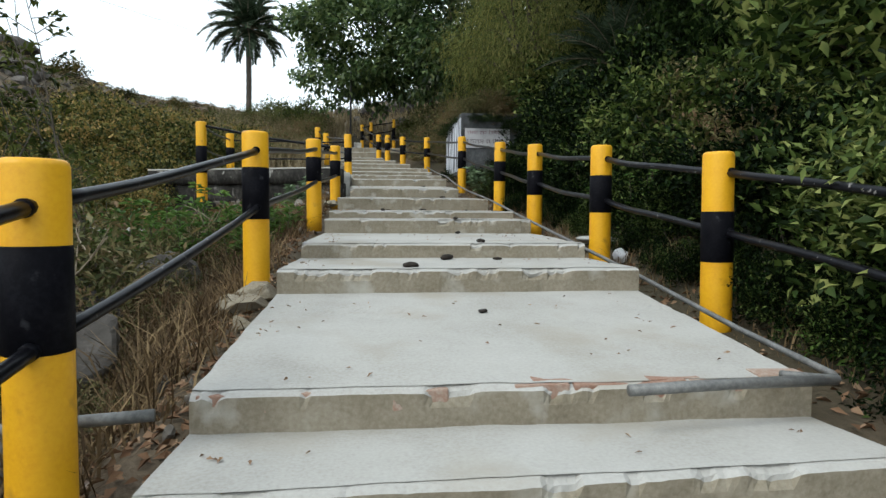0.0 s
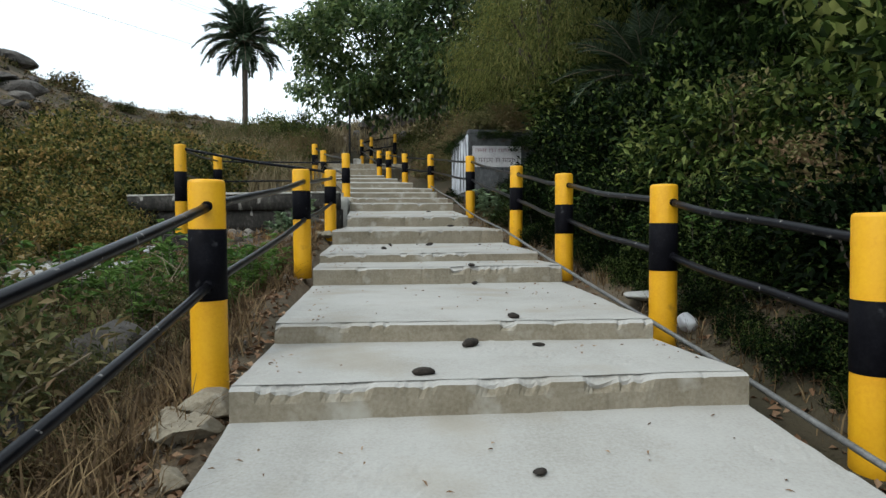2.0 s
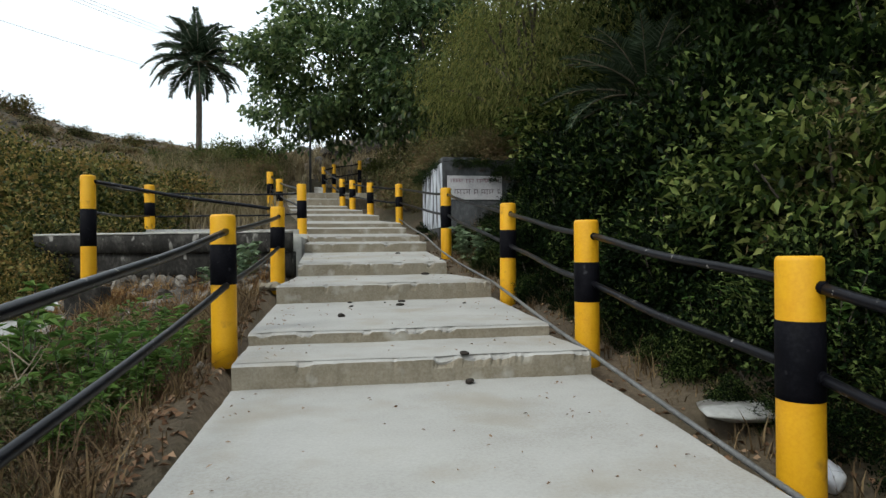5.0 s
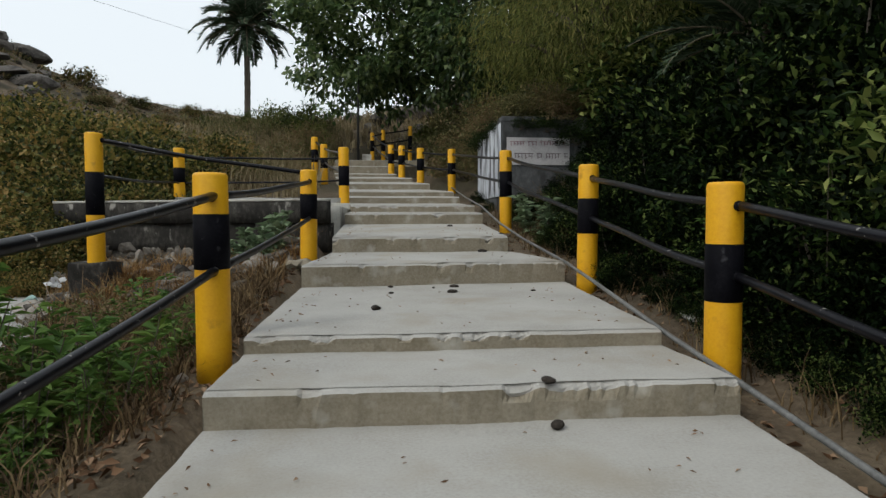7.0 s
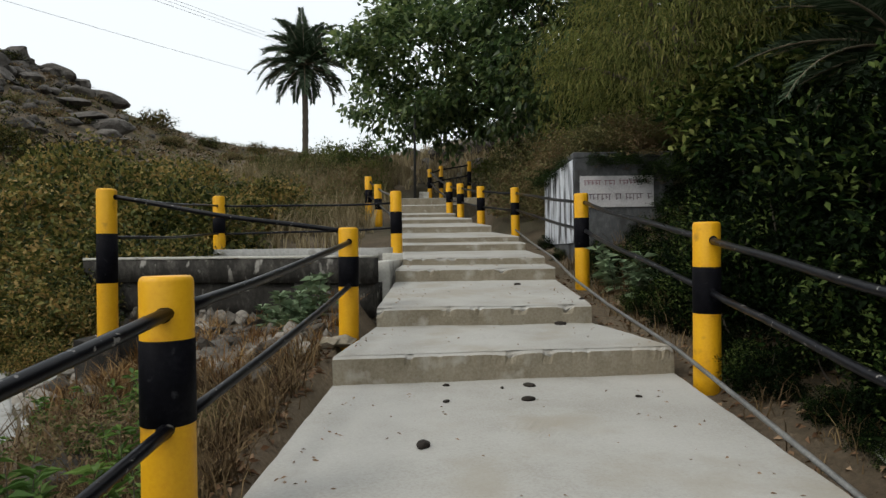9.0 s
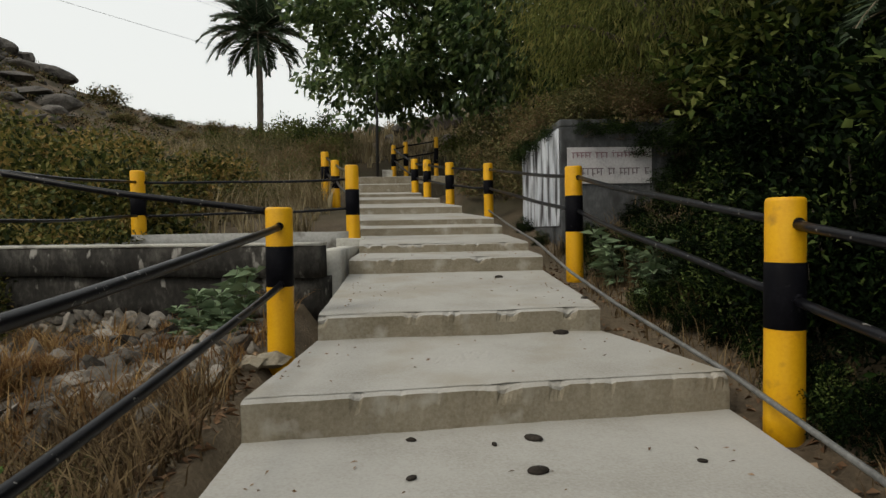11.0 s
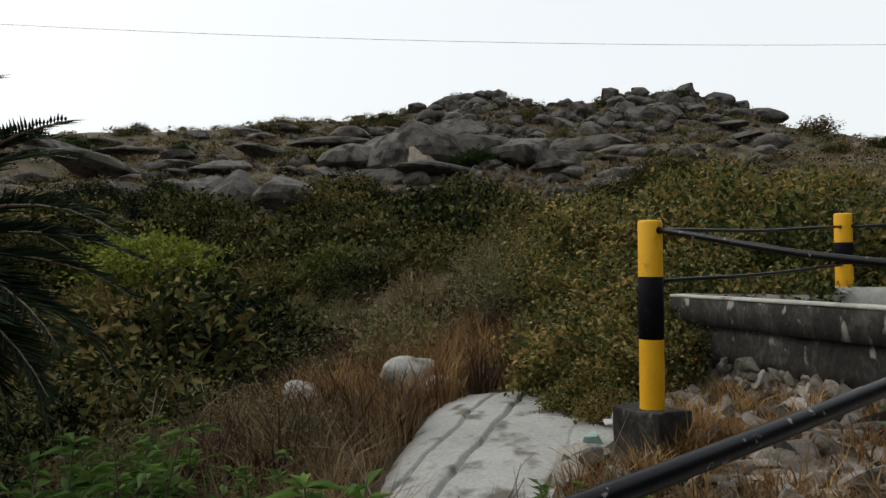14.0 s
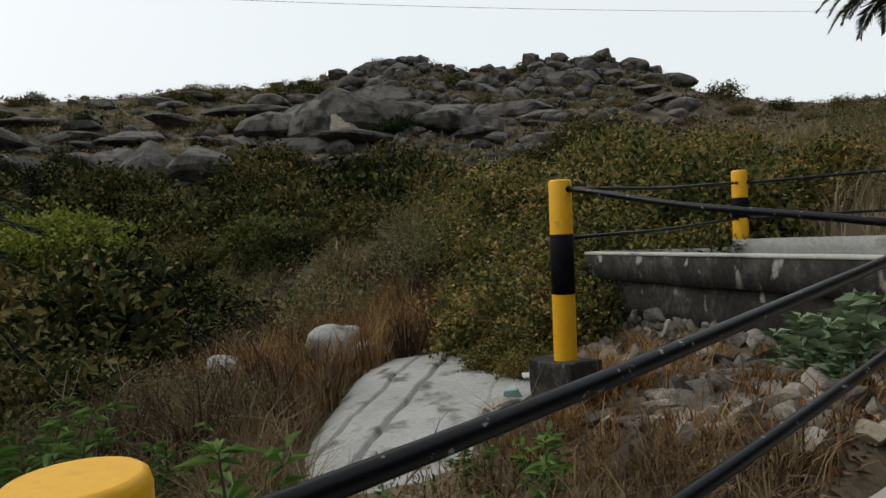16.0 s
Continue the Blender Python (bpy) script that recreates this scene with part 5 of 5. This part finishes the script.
tagged(tree("tree", np.random.default_rng(71), (4.4, 32.0, float(ground_height(4.4, 32.0))), (0.95, 29.6, 9.2), (3.6, 3.0, 3.2), 310, 40, 0.30, 0.17, LEAF_TREE, 0.2, 0.3, 0.30), "broad leafy green tree above the steps", "tree")
tagged(tree("tree", np.random.default_rng(74), (5.2, 26.5, float(ground_height(5.2, 26.5))), (4.3, 25.5, 9.0), (2.6, 2.8, 3.3), 320, 40, 0.28, 0.15, LEAF_TREE, 0.18, 0.3, 0.32), "leafy dark green tree above the bank", "tree")
tagged(tree("tree", np.random.default_rng(72), (5.3, 17.8, float(ground_height(5.3, 17.8))), (4.9, 17.4, 6.15), (1.9, 4.4, 1.85), 640, 44, 0.16, 0.022, LEAF_FINE, 0.13, 1.1, 0.3), "feathery tree with drooping fine olive foliage", "tree")
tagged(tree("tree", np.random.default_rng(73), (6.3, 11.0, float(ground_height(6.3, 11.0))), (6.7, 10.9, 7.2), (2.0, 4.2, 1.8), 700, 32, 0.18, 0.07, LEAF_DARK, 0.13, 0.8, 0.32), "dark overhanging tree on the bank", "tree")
p1 = palm("palm", np.random.default_rng(81), 5.75, 0.15, 50, 2.75, (-0.45, 1.38), 0.2, 0.026, LEAF_FROND, (0.8, 1.45))
p1.matrix_world = pose(-6.2, 38.4, float(ground_height(-6.2, 38.4)), 0, 0, 20)
tagged(p1, "slender date palm standing alone against the sky", "palm")
p2 = palm("palm", np.random.default_rng(82), 2.57, 0.2, 60, 2.05, (-0.9, 1.35))
p2.matrix_world = pose(-6.04, 7.60, float(ground_height(-6.04, 7.60)), 0, 0, 0)
tagged(p2, "date palm with long dark fronds in the valley", "palm")
p3 = palm("palm", np.random.default_rng(83), 1.25, 0.16, 40, 1.6, (-0.4, 1.35), 0.2, 0.014, LEAF_FROND)
p3.matrix_world = pose(5.63, 12.87, float(ground_height(5.63, 12.87)), 0, 0, 40)
tagged(p3, "bushy palm with feather fronds on the bank", "palm")

# ---- stony hill ----
HILL = [rock("boulder", 90 + k, 11 + k % 4, 3, GRANITE, 0.46, 0.76, False) for k in range(8)]


def on_hill(az, d):
    return 0.7 - d * math.cos(radians(az)), 8.8 + d * math.sin(radians(az))


def hill_boulder(az, d, s, flat=0.75, wide=1.2, sink=0.15):
    x, y = on_hill(az, d)
    ob = new("boulder", HILL[int(R.integers(8))])
    ob.matrix_world = pose(x, y, float(ground_height(x, y)) + s * flat * (0.5 - sink), R.normal() * 8, R.normal() * 8, 90 - az + R.normal() * 25) @ Matrix.Diagonal((s * wide, s, s * flat, 1))
    return tagged(ob, "weathered grey granite boulder on the hill", "boulder", "boulders on the hill")


for _ in range(150):
    hill_boulder(R.choice([R.normal(37, 4), R.normal(51, 5)]), R.uniform(98, 126), R.uniform(0.8, 2.2), R.uniform(0.7, 1.0))
for _ in range(60):
    hill_boulder(R.uniform(-8, 62), R.uniform(58, 124), R.uniform(0.9, 2.6), R.uniform(0.45, 0.8), R.uniform(1.1, 1.8))
for _ in range(40):
    hill_boulder(R.uniform(-8, 50), R.uniform(56, 88), R.uniform(1.0, 2.2), R.uniform(0.35, 0.55), R.uniform(1.3, 2.0))
for _ in range(34):
    hill_boulder(R.uniform(20, 64), R.uniform(70, 118), R.uniform(0.8, 1.8), R.uniform(0.5, 0.8))
# the broad outcrop with a freshly broken face, the boulders below it and the long ledges
for az, d, s, fl, wd in ((28.2, 83, 5.6, 0.8, 1.2), (30.4, 81.5, 5.2, 0.9, 1.1), (32.6, 81.5, 5.6, 0.9, 1.1), (34.8, 81, 5.0, 0.9, 1.0), (26.0, 84, 4.6, 0.6, 1.3), (36.8, 81, 4.4, 0.7, 1.5), (40.5, 79, 4.8, 0.6, 1.4), (43.5, 78, 4.0, 0.5, 1.7), (29, 76, 3.6, 0.4, 1.8), (33, 75, 3.4, 0.4, 1.8),
                         (13.0, 70, 3.6, 0.6, 1.1), (15.4, 58, 3.6, 0.9, 1.1), (17.4, 60, 2.6, 0.8, 1.3), (19.4, 57, 3.4, 0.8, 1.0), (21.2, 58, 1.3, 0.8, 1.2), (17.8, 55, 1.2, 0.8, 1.2), (20.5, 54.5, 1.0, 0.9, 1.1),
                         (9.8, 95, 3.2, 0.35, 1.9), (14.2, 85, 3.2, 0.4, 1.6), (13.8, 87, 2.4, 0.35, 1.8), (4.5, 92, 4.2, 0.4, 1.7), (7.0, 104, 3.2, 0.3, 1.8), (18, 98, 3.2, 0.35, 1.8), (1.5, 108, 4.2, 0.3, 2.2), (23.5, 103, 3.6, 0.35, 2.2), (48.5, 90, 5.0, 0.4, 1.5), (45, 96, 2.6, 0.5, 1.6), (37.5, 94, 3.0, 0.5, 1.5), (32, 98, 3.0, 0.4, 1.7),
                         (48.7, 123, 2.3, 1.05, 1.0), (51.2, 123, 2.0, 1.0, 1.0), (54.5, 122, 2.0, 0.8, 1.2), (38.0, 124, 1.6, 0.95, 1.0), (35.6, 123, 2.0, 0.7, 1.3)):
    hill_boulder(az, d, s, fl, wd)
x, y = on_hill(31.4, 76.8)
ob = new("boulder", rock("boulder", 133, 14, 3, SCAR, 0.3, 0.62, False))
ob.matrix_world = pose(x, y, float(ground_height(x, y)) + 1.6, 6, 0, 58) @ Matrix.Diagonal((3.2, 1.6, 3.4, 1))
tagged(ob, "pale freshly broken rock face on the hill", "boulder", "boulders on the hill")
for x, y, s in ((2.3, 38, 0.95), (0.6, 36.5, 0.6), (1.4, 37.2, 0.5), (3.4, 39, 0.8), (-0.6, 38.5, 0.6), (-3.2, 41, 0.9), (-7.6, 42, 1.0), (-9.2, 41, 0.7), (0.2, 34.5, 0.4), (2.6, 34.0, 0.45), (-2.0, 36.0, 0.5)):
    ob = new("boulder", HILL[int(R.integers(8))])
    ob.matrix_world = pose(x, y, float(ground_height(x, y)) + s * 0.4, 5, 4, x * 60) @ Matrix.Diagonal((s * 1.1, s, s * 0.8, 1))
    tagged(ob, "grey granite boulder in grass above the steps", "boulder", "boulders above the steps")
far = shrub("scrub", np.random.default_rng(95), 1.5, 1.5, 1.0, 90, 11, 0.3, 0.16, LEAF_OLIVE, 0.3, 6)
tufts = []
for _ in range(70):
    az, d = R.uniform(-12, 82), R.uniform(34, 62)
    tufts.append((*on_hill(az, d), R.uniform(0.7, 1.5)))
scatter(far, tufts, "low olive scrub between the boulders", "scrub", "scrub on the hill", 0.3)


def hill_cover(name, clumps, per, dist, radius, size, material, label, rng):
    """Low plants over the whole hillside in one mesh."""
    az, d = rng.uniform(-14, 84, clumps), dist[0] + (dist[1] - dist[0]) * rng.random(clumps) ** 0.8
    x, y = 0.7 - d * np.cos(np.radians(az)), 8.8 + d * np.sin(np.radians(az))
    r = radius * rng.uniform(0.5, 1.5, clumps)
    u = rng.normal(size=(clumps * per, 3))
    u /= np.linalg.norm(u, axis=1)[:, None]
    u[:, 2] = np.abs(u[:, 2]) * 0.7
    o = np.repeat(np.stack([x, y, ground_height(x, y)], 1), per, 0) + u * np.repeat(r, per)[:, None] * rng.uniform(0.5, 1, clumps * per)[:, None]
    v, f = leaf_cloud(o, u + rng.normal(size=u.shape) * 0.6, size, size * 0.5, rng)
    return tagged(new(name, mesh(name, v, f, material)), label, "scrub", kind="stuff")


hill_cover("hill_scrub", 1700, 42, (44, 126), 1.1, 0.42, LEAF_OLIVE, "olive brown scrub covering the stony hill", np.random.default_rng(97))
hill_cover("hill_scrub", 900, 42, (40, 122), 1.2, 0.42, LEAF_VALLEY, "dark green scrub covering the stony hill", np.random.default_rng(98))
hill_cover("hill_grass", 900, 46, (40, 126), 0.9, 0.4, GRASS, "rust brown grass between boulders", np.random.default_rng(99))
tiny = rock("hill_stone", 321, 7, 1, GRANITE)
tv, tf = np.array([q.co[:] for q in tiny.vertices]), np.array([q.vertices[:] for q in tiny.polygons])
bits = []
for _ in range(900):
    az = R.choice([R.normal(38, 6), R.normal(50, 6), R.uniform(-10, 62)])
    d = R.uniform(56, 126)
    x, y = on_hill(az, d)
    s = R.uniform(0.35, 1.0)
    m = np.array(Euler(R.uniform(0, 6, 3)).to_matrix())
    bits.append((tv @ m.T * s * np.array([1.2, 1.2, 0.8]) + np.array([x, y, float(ground_height(x, y)) + s * 0.2]), tf))
tagged(new("hill_stones", mesh("hill_stones", *merged(bits), GRANITE)), "countless small grey stones on the hill", "stones", kind="stuff")
fardark = shrub("bush", np.random.default_rng(96), 1.7, 1.7, 1.4, 110, 12, 0.3, 0.16, LEAF_VALLEY, 0.35, 6)
tufts = [(*on_hill(R.uniform(-10, 45), R.uniform(30, 58)), R.uniform(0.8, 1.6)) for _ in range(75)] + [(*on_hill(24, 62), 1.8), (*on_hill(25, 61), 1.5), (*on_hill(36.5, 62), 1.7), (*on_hill(38, 62), 1.4), (*on_hill(20, 90), 1.4)] + [(*on_hill(R.uniform(0, 75), R.uniform(112, 125)), R.uniform(0.7, 1.3)) for _ in range(26)]
scatter(fardark, tufts, "dark green bush on the stony hill", "bush", "bushes on the hill", 0.3)

# rounded bushes of the valley floor
broad = shrub("bush", np.random.default_rng(151), 2.6, 2.4, 1.7, 330, 18, 0.2, 0.11, LEAF_VALLEY, 0.22, 9, hollow=0.75)
scatter(broad, [(*on_hill(a, d), q) for a, d, q in ((22.5, 34, 1.3), (25.5, 35, 1.0), (19, 30, 0.9), (15, 27, 1.1), (11, 24, 0.9), (27.5, 31, 0.8), (31, 38, 1.0), (34, 35, 0.9), (29, 44, 1.2), (24, 46, 1.3), (37, 44, 1.1), (41, 42, 1.0), (17, 40, 1.2), (13, 45, 1.2), (5, 30, 1.2), (2, 38, 1.3), (-3, 28, 1.2), (-6, 40, 1.4), (8, 21, 0.8), (20, 22, 0.6), (26, 24, 0.6), (33, 26, 0.6), (38, 50, 1.0), (32, 52, 1.2), (45, 48, 1.0), (49, 52, 1.0), (27, 58, 1.0), (10, 54, 1.2), (21, 66, 1.0), (4, 62, 1.2), (53, 60, 1.1), (57, 64, 1.0))], "rounded dark green bush on the valley floor", "bush", "valley bushes")
spread = shrub("bush", np.random.default_rng(152), 4.2, 3.2, 2.0, 420, 20, 0.32, 0.17, LEAF_LIME, 0.36, 9, hollow=0.7, base=1.2)
scatter(spread, [(*on_hill(9.4, 35), 0.95), (*on_hill(5.6, 37), 0.75)], "wide bright yellow-green bush in the valley", "bush", "yellow-green valley bushes", vary=0.05)
knoll = shrub("bush", np.random.default_rng(153), 2.2, 2.2, 1.3, 200, 16, 0.32, 0.17, LEAF_OLIVE, 0.26, 8)
scatter(knoll, [(*on_hill(a, d), q) for a, d, q in ((22.3, 91, 1.3), (21.4, 92, 0.9), (24.2, 112, 0.9), (20.5, 118, 0.9), (45, 104, 0.8), (52, 108, 0.8), (47, 99, 0.9), (55, 100, 0.9), (66, 110, 0.8), (71, 108, 0.9), (73, 106, 0.7), (77, 96, 0.8))], "green bush among boulders on the hill", "bush", "bushes on the hill", 0.3)
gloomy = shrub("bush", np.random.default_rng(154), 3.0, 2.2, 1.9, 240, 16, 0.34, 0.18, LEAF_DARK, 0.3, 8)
scatter(gloomy, [(*on_hill(36.8, 76), 1.2), (*on_hill(38.6, 77), 0.9), (*on_hill(10.5, 101), 0.8), (*on_hill(3, 112), 0.8)], "dark bush beside the broken outcrop", "bush", "bushes on the hill", 0.3)
# green bushes at the palm's foot and along the top of the steps
scatter(shrub("bush", np.random.default_rng(155), 0.9, 0.9, 1.1, 120, 15, 0.16, 0.075, LEAF_MOSS, 0.18, 8), [(-3.4, 33.5, 1.0), (-2.7, 34.5, 0.9), (-4.4, 36.5, 1.0), (-2.0, 31.0, 0.7), (-7.8, 37.5, 0.9), (-1.6, 28.2, 0.55), (-5.4, 35.0, 0.7), (2.9, 31.5, 0.8)], "leafy green bush near the palm", "bush", "bushes above the steps")

# ---- overhead wires ----
nx_, ny_ = -math.cos(radians(31)), math.sin(radians(31))
for k, (h, off) in enumerate(((15.8, 35.0), (18.4, 34.4), (19.0, 35.2), (19.6, 36.0))):
    t = np.linspace(-70, 95, 40)
    z = h + 0.0006 * (t - 10) ** 2
    pts = np.stack([0.7 + nx_ * off + ny_ * t, 8.8 + ny_ * off - nx_ * t, z], 1)
    tagged(new("power_line", mesh("power_line", *tube(pts, 0.011, 5, False), IRON, True)), "thin dark overhead power line against the sky", "power line", "overhead lines")

# low plants added to darken the verge, shade put into their leaf colour
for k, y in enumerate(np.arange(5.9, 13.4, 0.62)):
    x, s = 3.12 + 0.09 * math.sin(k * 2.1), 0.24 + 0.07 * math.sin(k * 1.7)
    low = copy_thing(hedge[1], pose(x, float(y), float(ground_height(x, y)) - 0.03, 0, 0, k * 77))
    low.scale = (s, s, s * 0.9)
    tagged(low, "low plant added to darken the verge", "shrub", "verge plants")
